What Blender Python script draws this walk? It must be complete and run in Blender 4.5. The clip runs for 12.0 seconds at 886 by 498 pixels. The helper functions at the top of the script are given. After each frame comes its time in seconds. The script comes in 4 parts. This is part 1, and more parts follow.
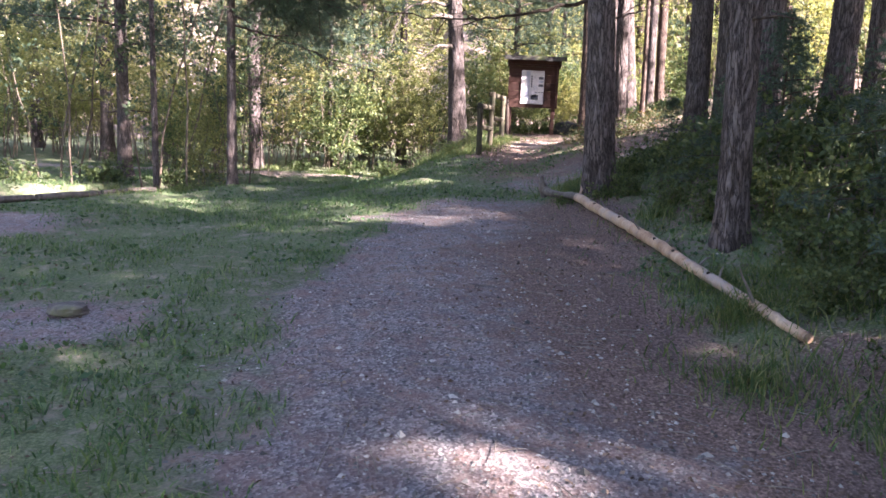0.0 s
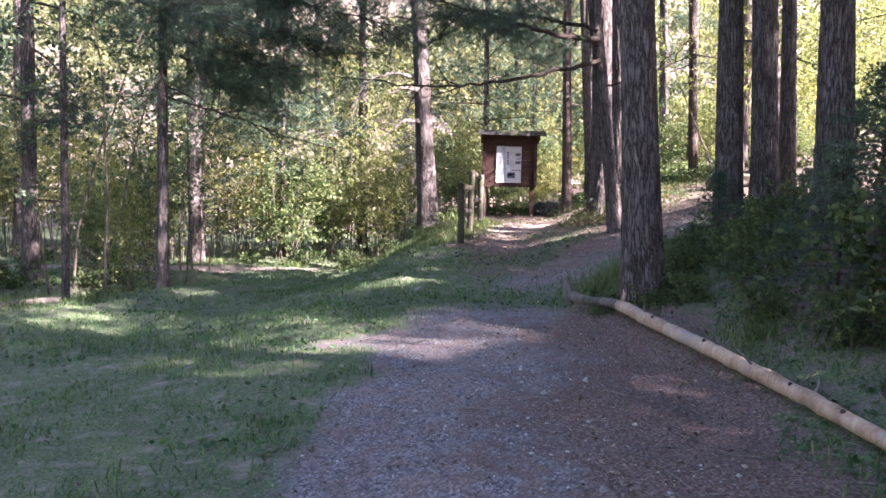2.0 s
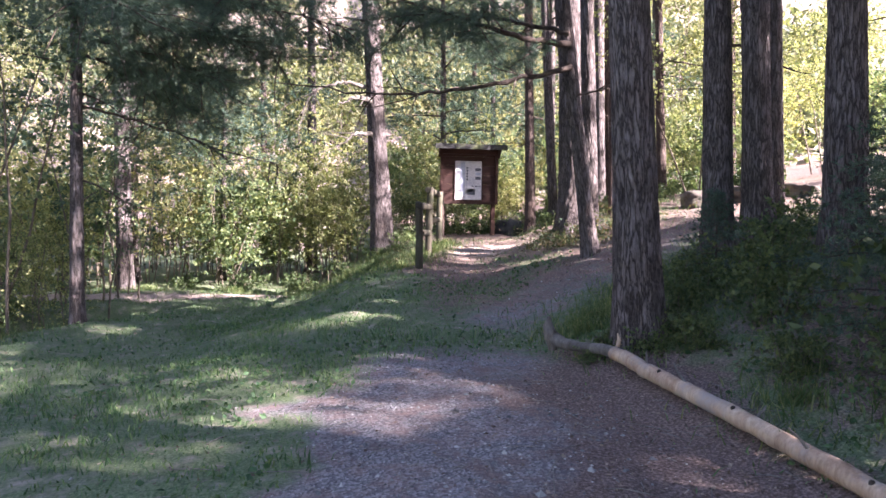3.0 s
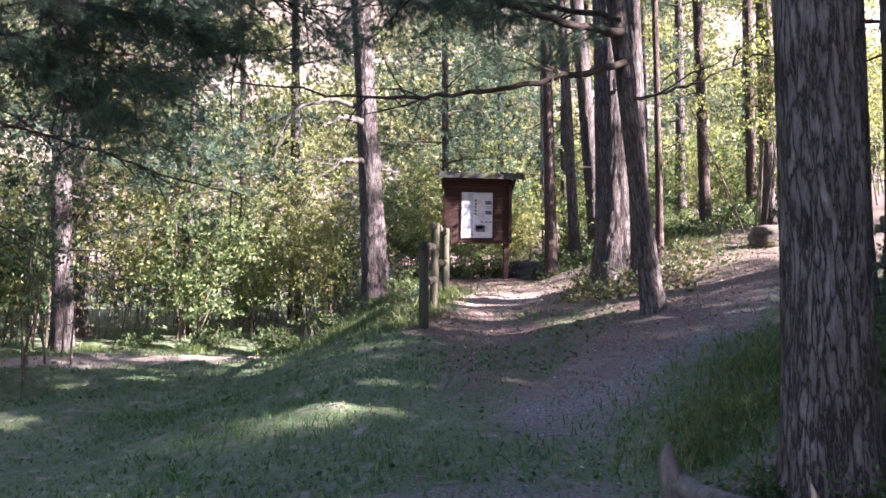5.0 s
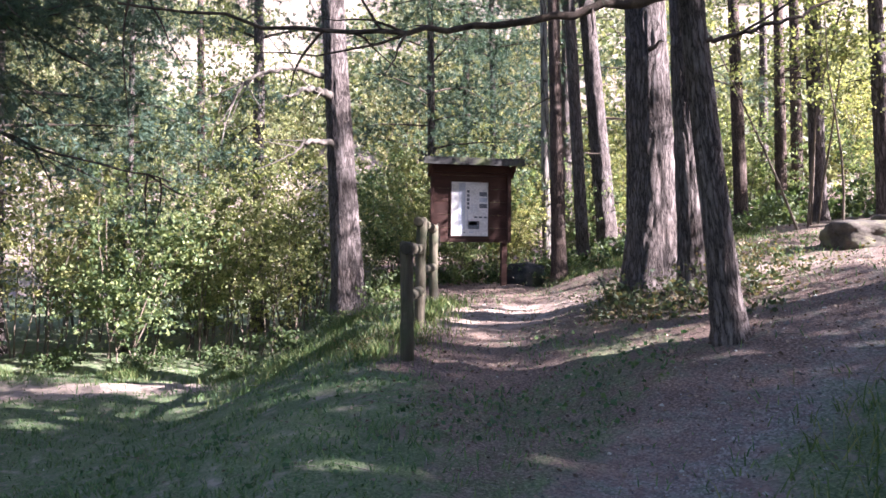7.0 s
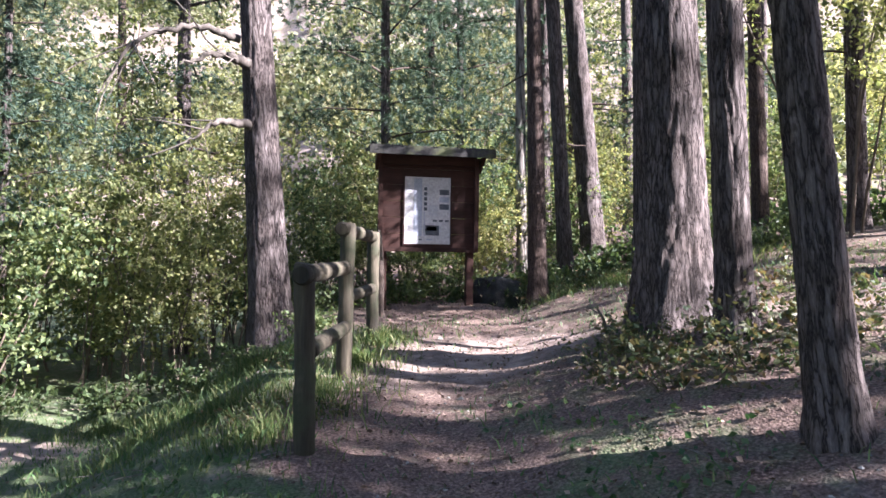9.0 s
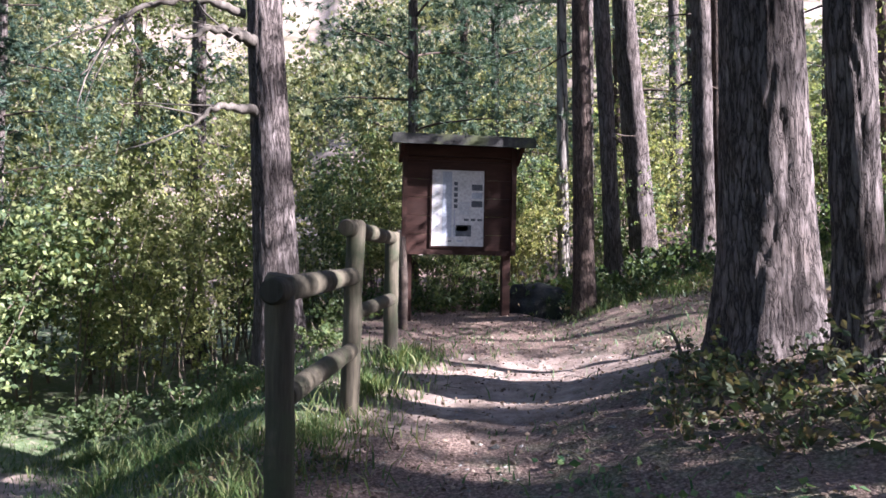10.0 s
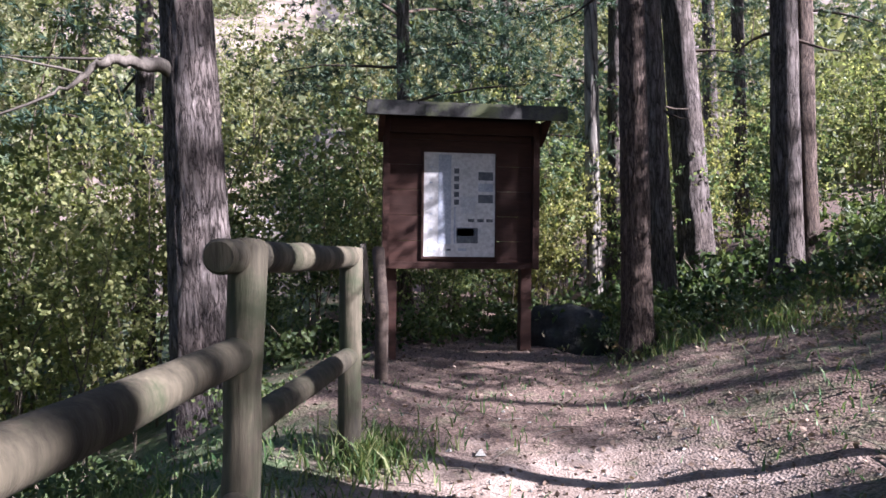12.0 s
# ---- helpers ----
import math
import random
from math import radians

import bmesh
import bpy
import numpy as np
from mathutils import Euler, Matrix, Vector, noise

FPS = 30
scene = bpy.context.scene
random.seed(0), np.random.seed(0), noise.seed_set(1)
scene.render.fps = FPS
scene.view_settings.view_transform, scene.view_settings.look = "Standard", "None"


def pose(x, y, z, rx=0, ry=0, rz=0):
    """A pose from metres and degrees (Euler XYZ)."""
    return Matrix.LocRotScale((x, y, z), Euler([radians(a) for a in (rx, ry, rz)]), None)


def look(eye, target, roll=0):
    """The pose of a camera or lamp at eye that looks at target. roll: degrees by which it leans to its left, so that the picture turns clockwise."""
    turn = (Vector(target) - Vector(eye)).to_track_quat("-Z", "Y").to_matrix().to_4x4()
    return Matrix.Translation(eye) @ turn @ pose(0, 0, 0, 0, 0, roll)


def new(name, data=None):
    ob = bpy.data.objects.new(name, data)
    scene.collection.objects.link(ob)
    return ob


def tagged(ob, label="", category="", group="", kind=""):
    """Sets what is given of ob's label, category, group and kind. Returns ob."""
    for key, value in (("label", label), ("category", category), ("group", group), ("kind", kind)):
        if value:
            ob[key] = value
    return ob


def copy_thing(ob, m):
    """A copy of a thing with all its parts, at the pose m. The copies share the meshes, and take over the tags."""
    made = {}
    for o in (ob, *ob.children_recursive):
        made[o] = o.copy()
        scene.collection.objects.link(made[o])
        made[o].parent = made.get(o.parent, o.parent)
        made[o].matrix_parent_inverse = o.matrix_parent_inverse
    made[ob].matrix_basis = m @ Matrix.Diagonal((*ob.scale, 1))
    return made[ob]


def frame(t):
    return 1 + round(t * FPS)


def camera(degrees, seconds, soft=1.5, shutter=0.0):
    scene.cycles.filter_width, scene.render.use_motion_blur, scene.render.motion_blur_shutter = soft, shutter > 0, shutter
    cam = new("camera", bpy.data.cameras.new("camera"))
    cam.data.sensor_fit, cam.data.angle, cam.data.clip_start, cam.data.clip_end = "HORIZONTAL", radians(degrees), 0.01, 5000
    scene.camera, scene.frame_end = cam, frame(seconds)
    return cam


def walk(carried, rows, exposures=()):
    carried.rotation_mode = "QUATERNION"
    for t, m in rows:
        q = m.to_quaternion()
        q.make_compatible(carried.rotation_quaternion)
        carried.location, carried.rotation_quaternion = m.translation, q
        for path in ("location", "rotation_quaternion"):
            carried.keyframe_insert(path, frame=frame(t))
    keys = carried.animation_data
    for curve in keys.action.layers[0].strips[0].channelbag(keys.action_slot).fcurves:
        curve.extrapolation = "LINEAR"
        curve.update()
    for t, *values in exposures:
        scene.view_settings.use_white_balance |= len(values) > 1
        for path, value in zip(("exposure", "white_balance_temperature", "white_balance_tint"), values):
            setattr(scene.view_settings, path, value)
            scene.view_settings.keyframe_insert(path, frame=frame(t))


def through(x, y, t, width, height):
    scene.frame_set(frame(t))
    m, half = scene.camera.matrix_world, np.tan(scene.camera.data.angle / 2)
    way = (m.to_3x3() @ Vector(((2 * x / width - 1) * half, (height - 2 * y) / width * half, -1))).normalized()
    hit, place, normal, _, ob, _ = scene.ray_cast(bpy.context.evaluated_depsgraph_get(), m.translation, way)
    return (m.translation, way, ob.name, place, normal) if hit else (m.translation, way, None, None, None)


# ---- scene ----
cam = camera(63.6, 12.0, soft=1.6)
METRES, EYE, TILT, LEAN, TURN = 14.0, 1.6, -9.5, -2.5, 0.0
ROWS = [
    (0.0, 0.0, 0.0, 0.0, 0.0, 0.0, -0.0),
    (0.5, -0.0098, 0.041, 0.0086, 2.5, 2.91, 1.56),
    (1.0, -0.0222, 0.0806, 0.0189, 0.21, 5.58, 1.67),
    (1.5, -0.0257, 0.1194, 0.0259, -2.53, 6.05, 2.08),
    (2.0, -0.0287, 0.1637, 0.0357, -3.65, 6.14, 1.83),
    (2.5, -0.0291, 0.2037, 0.047, -7.21, 6.74, 2.18),
    (3.0, -0.0245, 0.246, 0.0582, -7.21, 7.08, 2.74),
    (5.0, -0.0156, 0.4228, 0.0943, -7.66, 10.07, 3.17),
    (5.5, -0.0138, 0.4587, 0.1016, -6.45, 8.82, 2.77),
    (6.0, -0.0107, 0.5024, 0.1118, -8.56, 8.23, 3.23),
    (6.5, -0.0042, 0.5404, 0.1198, -8.1, 9.4, 3.31),
    (7.0, 0.0022, 0.5785, 0.1264, -9.07, 9.74, 3.46),
    (7.5, 0.0167, 0.6196, 0.1363, -11.41, 9.64, 3.97),
    (9.5, 0.0582, 0.7679, 0.1697, -10.91, 9.7, 2.91),
    (10.0, 0.0671, 0.8063, 0.1768, -8.57, 9.89, 2.92),
    (10.5, 0.0738, 0.8434, 0.1851, -7.95, 9.39, 2.48),
    (11.0, 0.0823, 0.8809, 0.1947, -9.52, 9.96, 2.92),
    (11.5, 0.092, 0.9228, 0.2052, -7.69, 10.14, 2.97),
    (12.0, 0.0971, 0.9581, 0.2154, -8.12, 9.29, 3.26),
]
walk(cam, [(t, pose(0, 0, EYE, TILT, LEAN, TURN) @ pose(METRES * x, METRES * y, METRES * z, 90 + pitch, roll, yaw)) for t, x, y, z, yaw, pitch, roll in ROWS],
     exposures=[(0.0, 3.63, 6700, 31), (0.4, 2.81, 6700, 31), (1.1, 2.84, 6700, 31), (1.5, 3.61, 6500, 31), (3.0, 3.49, 6300, 31), (6.5, 3.18, 6100, 28), (9.5, 2.77, 5900, 23), (11.0, 2.42, 5800, 23), (12.0, 2.32, 5800, 23)])

# ---- light ----
SUN_AZ, SUN_EL = 120.0, 31.0          # degrees clockwise from +y, degrees up
world = bpy.data.worlds.new("sky")
scene.world = world
world.use_nodes = True
wn = world.node_tree
sky = wn.nodes.new("ShaderNodeTexSky")
sky.sky_type = "NISHITA"
sky.sun_disc = False
sky.sun_elevation, sky.sun_rotation = radians(SUN_EL), radians(SUN_AZ)
wn.nodes["Background"].inputs["Strength"].default_value = 0.06
wn.links.new(sky.outputs[0], wn.nodes["Background"].inputs["Color"])
sun_data = bpy.data.lights.new("sun", "SUN")
sun_data.energy, sun_data.angle, sun_data.color = 5.0, radians(0.55), (1.0, 0.95, 0.88)
sun = new("sun", sun_data)
_az, _el = radians(SUN_AZ), radians(SUN_EL)
SUN_DIR = Vector((math.sin(_az) * math.cos(_el), math.cos(_az) * math.cos(_el), math.sin(_el)))
sun.matrix_world = look(SUN_DIR * 60, (0, 0, 0))


# ---- materials ----
def material(name):
    m = bpy.data.materials.new(name)
    m.use_nodes = True
    nt = m.node_tree
    return m, nt, nt.nodes["Principled BSDF"]


def node(nt, kind, **values):
    n = nt.nodes.new(kind)
    for key, value in values.items():
        if key in n.inputs:
            n.inputs[key].default_value = value
    return n


def ramp(nt, source, stops):
    n = nt.nodes.new("ShaderNodeValToRGB")
    while len(n.color_ramp.elements) < len(stops):
        n.color_ramp.elements.new(0.5)
    for e, (p, c) in zip(n.color_ramp.elements, stops):
        e.position, e.color = p, (*c, 1)
    nt.links.new(source, n.inputs[0])
    return n.outputs[0]


def mixed(nt, factor, a, b, blend="MIX"):
    n = nt.nodes.new("ShaderNodeMix")
    n.data_type, n.blend_type = "RGBA", blend
    for sock, v in ((n.inputs[0], factor), (n.inputs[6], a), (n.inputs[7], b)):
        if isinstance(v, bpy.types.NodeSocket):
            nt.links.new(v, sock)
        else:
            sock.default_value = v if isinstance(v, float) else (*v, 1)
    return n.outputs[2]


def coords(nt, scale=(1, 1, 1), space="Object"):
    c = nt.nodes.new("ShaderNodeTexCoord")
    m = node(nt, "ShaderNodeMapping", Scale=scale)
    nt.links.new(c.outputs[space], m.inputs[0])
    return m.outputs[0]


def noise_of(nt, vec, scale, detail=5.0, rough=0.6):
    n = node(nt, "ShaderNodeTexNoise", Scale=scale, Detail=detail, Roughness=rough)
    nt.links.new(vec, n.inputs["Vector"])
    return n.outputs[0]


def bump(nt, bsdf, height, strength=0.4, distance=0.01):
    n = node(nt, "ShaderNodeBump", Strength=strength, Distance=distance)
    nt.links.new(height, n.inputs["Height"])
    nt.links.new(n.outputs[0], bsdf.inputs["Normal"])


def grainy(name, dark, mid, light, scale=8.0, stretch=(1, 1, 1), rough=0.85, relief=0.4, depth=0.01, spots=None):
    """A rough natural surface: three tones at two scales, with relief."""
    m, nt, b = material(name)
    v = coords(nt, stretch)
    big = noise_of(nt, v, scale)
    fine = noise_of(nt, v, scale * 7, 4)
    col = ramp(nt, big, [(0.3, dark), (0.5, mid), (0.72, light)])
    col = mixed(nt, 0.55, col, ramp(nt, fine, [(0.3, (0.35, 0.35, 0.35)), (0.7, (1.0, 1.0, 1.0))]), "MULTIPLY")
    if spots:
        patch = noise_of(nt, coords(nt), 2.3, 6, 0.7)
        mask = ramp(nt, patch, [(0.5, (0, 0, 0)), (0.62, (1, 1, 1))])
        col = mixed(nt, mask, col, spots)
    nt.links.new(col, b.inputs["Base Color"])
    b.inputs["Roughness"].default_value = rough
    b.inputs["Specular IOR Level"].default_value = 0.25
    bump(nt, b, fine, relief, depth)
    return m


def leafy(name, a, b_, c, through=0.45, gloss=0.5):
    """Leaves: each one its own tone, letting some light through."""
    m, nt, b = material(name)
    geo = nt.nodes.new("ShaderNodeNewGeometry")
    info = nt.nodes.new("ShaderNodeObjectInfo")
    col = ramp(nt, geo.outputs["Random Per Island"], [(0.0, a), (0.55, b_), (1.0, c)])
    tone = ramp(nt, info.outputs["Random"], [(0.0, (0.75, 0.8, 0.75)), (1.0, (1.15, 1.08, 0.95))])
    col = mixed(nt, 1.0, col, tone, "MULTIPLY")
    nt.links.new(col, b.inputs["Base Color"])
    b.inputs["Roughness"].default_value = gloss
    b.inputs["Specular IOR Level"].default_value = 0.3
    tr = nt.nodes.new("ShaderNodeBsdfTranslucent")
    warm = mixed(nt, 1.0, col, (1.1, 1.1, 0.72), "MULTIPLY")
    nt.links.new(warm, tr.inputs["Color"])
    mix = nt.nodes.new("ShaderNodeMixShader")
    mix.inputs[0].default_value = through
    nt.links.new(b.outputs[0], mix.inputs[1])
    nt.links.new(tr.outputs[0], mix.inputs[2])
    nt.links.new(mix.outputs[0], nt.nodes["Material Output"].inputs["Surface"])
    return m


def bark_material(name, furrow, plate, light, scale=1.0, moss=None):
    m, nt, b = material(name)
    v = coords(nt, (1, 1, 0.16))
    warp = node(nt, "ShaderNodeTexNoise", Scale=11.0 * scale, Detail=5.0, Roughness=0.65)
    nt.links.new(v, warp.inputs["Vector"])
    add = nt.nodes.new("ShaderNodeVectorMath")
    add.operation = "MULTIPLY_ADD"
    add.inputs[1].default_value = (0.16, 0.16, 0.16)
    nt.links.new(warp.outputs["Color"], add.inputs[0])
    nt.links.new(v, add.inputs[2])
    vor = node(nt, "ShaderNodeTexVoronoi", Scale=24.0 * scale)
    vor.feature = "DISTANCE_TO_EDGE"
    plates = node(nt, "ShaderNodeTexVoronoi", Scale=24.0 * scale)
    flakes = node(nt, "ShaderNodeTexVoronoi", Scale=70.0 * scale)
    for n in (vor, plates, flakes):
        nt.links.new(add.outputs[0], n.inputs["Vector"])
    fine = noise_of(nt, coords(nt, (1, 1, 0.25)), 75 * scale, 6, 0.7)
    big = noise_of(nt, coords(nt), 2.2, 4)
    col = ramp(nt, vor.outputs["Distance"], [(0.0, furrow), (0.07, plate), (0.45, light)])
    col = mixed(nt, 0.3, col, ramp(nt, plates.outputs["Color"], [(0.15, (0.62, 0.6, 0.6)), (0.85, (1.2, 1.18, 1.16))]), "MULTIPLY")
    col = mixed(nt, 0.5, col, ramp(nt, flakes.outputs["Color"], [(0.2, (0.6, 0.57, 0.55)), (0.8, (1.15, 1.15, 1.14))]), "MULTIPLY")
    col = mixed(nt, 0.75, col, ramp(nt, fine, [(0.32, (0.45, 0.43, 0.42)), (0.68, (1.15, 1.14, 1.13))]), "MULTIPLY")
    col = mixed(nt, 0.7, col, ramp(nt, big, [(0.3, (0.7, 0.62, 0.58)), (0.7, (1.15, 1.15, 1.2))]), "MULTIPLY")
    if moss:
        spot = ramp(nt, noise_of(nt, coords(nt), 5, 6, 0.7), [(0.55, (0, 0, 0)), (0.68, (1, 1, 1))])
        col = mixed(nt, spot, col, moss)
    nt.links.new(col, b.inputs["Base Color"])
    b.inputs["Roughness"].default_value = 0.9
    b.inputs["Specular IOR Level"].default_value = 0.2
    h = mixed(nt, 0.35, ramp(nt, vor.outputs["Distance"], [(0, (0, 0, 0)), (0.12, (1, 1, 1))]), fine)
    bump(nt, b, h, 0.9, 0.018)
    return m


BARK = bark_material("pine_bark", (0.0364, 0.0312, 0.0299), (0.111, 0.0949, 0.091), (0.221, 0.198, 0.192))
BARK_RED = bark_material("red_pine_bark", (0.0287, 0.0207, 0.0184), (0.0978, 0.0736, 0.0633), (0.196, 0.152, 0.132), 1.3)
BARK_THIN = bark_material("smooth_bark", (0.06, 0.048, 0.04), (0.15, 0.12, 0.1), (0.24, 0.2, 0.17), 2.0, (0.12, 0.14, 0.08))
BIRCH = bark_material("birch_bark", (0.025, 0.022, 0.02), (0.2, 0.19, 0.175), (0.34, 0.33, 0.31), 0.35)
STEM = grainy("shrub_stem", (0.07, 0.055, 0.04), (0.14, 0.11, 0.085), (0.22, 0.18, 0.14), 14, (1, 1, 0.3))
LIMB = grainy("limb_bark", (0.028, 0.02, 0.017), (0.068, 0.05, 0.041), (0.13, 0.095, 0.075), 12)
DEADWOOD = grainy("dead_wood", (0.11, 0.094, 0.078), (0.2, 0.175, 0.15), (0.3, 0.27, 0.245), 14, (1, 1, 0.2))
SNAG = grainy("snag_wood", (0.07, 0.058, 0.049), (0.13, 0.112, 0.097), (0.22, 0.192, 0.17), 14, (1, 1, 0.3))
BARE_LOG = grainy("peeled_log", (0.24, 0.14, 0.085), (0.45, 0.31, 0.215), (0.6, 0.47, 0.35), 7, (1, 1, 0.35), 0.7, 0.35, 0.006, (0.3, 0.25, 0.22))
KNOT = grainy("knot_wood", (0.02, 0.016, 0.013), (0.045, 0.035, 0.028), (0.08, 0.06, 0.05), 30)
FENCE = grainy("fence_wood", (0.022, 0.019, 0.014), (0.062, 0.053, 0.037), (0.15, 0.127, 0.09), 9, (1, 1, 0.12), 0.8, 0.5, 0.008, (0.042, 0.046, 0.026))
BOARD = grainy("brown_board", (0.026, 0.011, 0.008), (0.048, 0.02, 0.015), (0.072, 0.031, 0.023), 10, (0.15, 1, 1), 0.7, 0.3, 0.004)
ROOF = grainy("roof_board", (0.025, 0.024, 0.024), (0.05, 0.048, 0.048), (0.095, 0.092, 0.088), 9, (1, 1, 1), 0.75, 0.4, 0.006, (0.09, 0.1, 0.05))
STONE = grainy("stone", (0.07, 0.065, 0.06), (0.15, 0.138, 0.128), (0.26, 0.24, 0.22), 5, (1, 1, 1), 0.9, 0.6, 0.02, (0.14, 0.15, 0.09))
GRAVEL = leafy("gravel", (0.06, 0.058, 0.06), (0.19, 0.18, 0.185), (0.48, 0.45, 0.44), 0.0, 0.9)
PAPER = grainy("paper", (0.5, 0.49, 0.5), (0.6, 0.59, 0.6), (0.68, 0.66, 0.66), 4, (1, 1, 1), 0.55, 0.1, 0.002)
INK = grainy("print", (0.05, 0.06, 0.08), (0.1, 0.11, 0.13), (0.17, 0.18, 0.2), 20, (1, 1, 1), 0.5, 0.05, 0.001)
GREYBLUE = grainy("print_strip", (0.34, 0.37, 0.45), (0.42, 0.45, 0.53), (0.5, 0.53, 0.6), 8, (1, 1, 1), 0.5, 0.05, 0.001)
STEEL, _nt, _b = material("zinc")
_b.inputs["Metallic"].default_value, _b.inputs["Roughness"].default_value = 0.9, 0.45
_b.inputs["Base Color"].default_value = (0.4, 0.4, 0.4, 1)

NEEDLES = leafy("pine_needles", (0.022, 0.045, 0.024), (0.04, 0.075, 0.035), (0.075, 0.11, 0.045), 0.25)
NEEDLES_BLUE = leafy("blue_pine_needles", (0.035, 0.065, 0.058), (0.06, 0.105, 0.085), (0.1, 0.145, 0.1), 0.3)
# sunlight is put into these tones: the pale end stands for lit leaves
LEAF_SUN = leafy("sunlit_shrub_leaves", (0.1, 0.13, 0.058), (0.235, 0.255, 0.115), (0.44, 0.43, 0.235), 0.6)
LEAF_GREEN = leafy("green_leaves", (0.055, 0.095, 0.055), (0.13, 0.185, 0.095), (0.29, 0.34, 0.175), 0.55)
# the shade over the trees by the hollow is put into these leaf tones
LEAF_SHADE = leafy("shaded_leaves", (0.0333, 0.057, 0.0427), (0.0712, 0.114, 0.076), (0.152, 0.199, 0.119), 0.5)
LEAF_DARK = leafy("undergrowth_leaves", (0.0425, 0.0723, 0.034), (0.0765, 0.115, 0.051), (0.153, 0.187, 0.085), 0.45)
LEAF_RUST = leafy("turning_leaves", (0.045, 0.07, 0.035), (0.085, 0.105, 0.055), (0.19, 0.13, 0.08), 0.4)
GRASS = leafy("grass_blades", (0.035, 0.085, 0.04), (0.07, 0.14, 0.06), (0.16, 0.225, 0.1), 0.35)
GRASS_LONG = leafy("long_grass", (0.045, 0.09, 0.034), (0.095, 0.145, 0.055), (0.23, 0.245, 0.125), 0.45)
LITTER = leafy("fallen_leaves", (0.065, 0.046, 0.039), (0.15, 0.108, 0.091), (0.34, 0.265, 0.23), 0.15, 0.8)
HILL_LEAF = leafy("hill_leaves", (0.08, 0.1, 0.05), (0.165, 0.175, 0.09), (0.29, 0.275, 0.17), 0.45)


def ground_material():
    """Grass, gravel, needle litter and sandy soil, shared out by masks on the sheet."""
    m, nt, b = material("ground")
    v = coords(nt)
    att = nt.nodes.new("ShaderNodeAttribute")
    att.attribute_name = "cover"
    sep = nt.nodes.new("ShaderNodeSeparateColor")
    nt.links.new(att.outputs["Color"], sep.inputs[0])
    big, mid, fine = noise_of(nt, v, 0.9), noise_of(nt, v, 6), noise_of(nt, v, 55, 4)
    pebble = node(nt, "ShaderNodeTexVoronoi", Scale=70.0)
    nt.links.new(v, pebble.inputs["Vector"])
    soil = ramp(nt, mid, [(0.3, (0.13, 0.11, 0.085)), (0.55, (0.2, 0.175, 0.145)), (0.75, (0.3, 0.26, 0.22))])
    green = ramp(nt, fine, [(0.3, (0.045, 0.07, 0.038)), (0.5, (0.09, 0.125, 0.062)), (0.75, (0.2, 0.215, 0.13))])
    grass = mixed(nt, ramp(nt, mid, [(0.5, (0, 0, 0)), (0.7, (0.8, 0.8, 0.8))]), green, soil)
    stones = ramp(nt, pebble.outputs["Color"], [(0.1, (0.075, 0.07, 0.072)), (0.5, (0.155, 0.145, 0.148)), (0.9, (0.3, 0.28, 0.28))])
    gravel = mixed(nt, ramp(nt, mid, [(0.42, (0, 0, 0)), (0.7, (0.7, 0.7, 0.7))]), stones, (0.19, 0.12, 0.1))
    litter = ramp(nt, fine, [(0.3, (0.05, 0.036, 0.03)), (0.5, (0.14, 0.098, 0.083)), (0.72, (0.3, 0.222, 0.19))])
    sand = ramp(nt, mid, [(0.3, (0.22, 0.17, 0.145)), (0.7, (0.38, 0.305, 0.265))])

    def edge(channel):
        add = nt.nodes.new("ShaderNodeMath")
        add.operation = "MULTIPLY_ADD"
        nt.links.new(mid, add.inputs[0])
        add.inputs[1].default_value = 0.9
        nt.links.new(sep.outputs[channel], add.inputs[2])
        return ramp(nt, add.outputs[0], [(0.62, (0, 0, 0)), (1.12, (1, 1, 1))])

    col = mixed(nt, edge(0), grass, gravel)
    col = mixed(nt, edge(1), col, litter)
    col = mixed(nt, edge(2), col, sand)
    col = mixed(nt, 0.5, col, ramp(nt, big, [(0.3, (0.7, 0.7, 0.72)), (0.7, (1.15, 1.12, 1.05))]), "MULTIPLY")
    nt.links.new(col, b.inputs["Base Color"])
    b.inputs["Roughness"].default_value = 0.95
    b.inputs["Specular IOR Level"].default_value = 0.15
    bump(nt, b, mixed(nt, 0.5, fine, pebble.outputs["Distance"]), 0.6, 0.02)
    return m


GROUND = ground_material()
HILL = grainy("hillside", (0.0992, 0.0744, 0.0589), (0.236, 0.18, 0.161), (0.372, 0.304, 0.285), 0.25, (1, 1, 1), 0.95, 0.3, 0.2, (0.13, 0.14, 0.06))


# ---- geometry helpers ----
rng = np.random.default_rng(7)
LATTICE = np.random.default_rng(3).random((32, 32, 32))


def vnoise(p):
    """Smooth value noise, 0 to 1, at the rows of p."""
    p = np.asarray(p, float)
    i = np.floor(p).astype(int)
    f = p - i
    f = f * f * (3 - 2 * f)
    out = np.zeros(len(p))
    for dx in (0, 1):
        for dy in (0, 1):
            for dz in (0, 1):
                w = np.abs(1 - dx - f[:, 0]) * np.abs(1 - dy - f[:, 1]) * np.abs(1 - dz - f[:, 2])
                out += w * LATTICE[(i[:, 0] + dx) % 32, (i[:, 1] + dy) % 32, (i[:, 2] + dz) % 32]
    return out


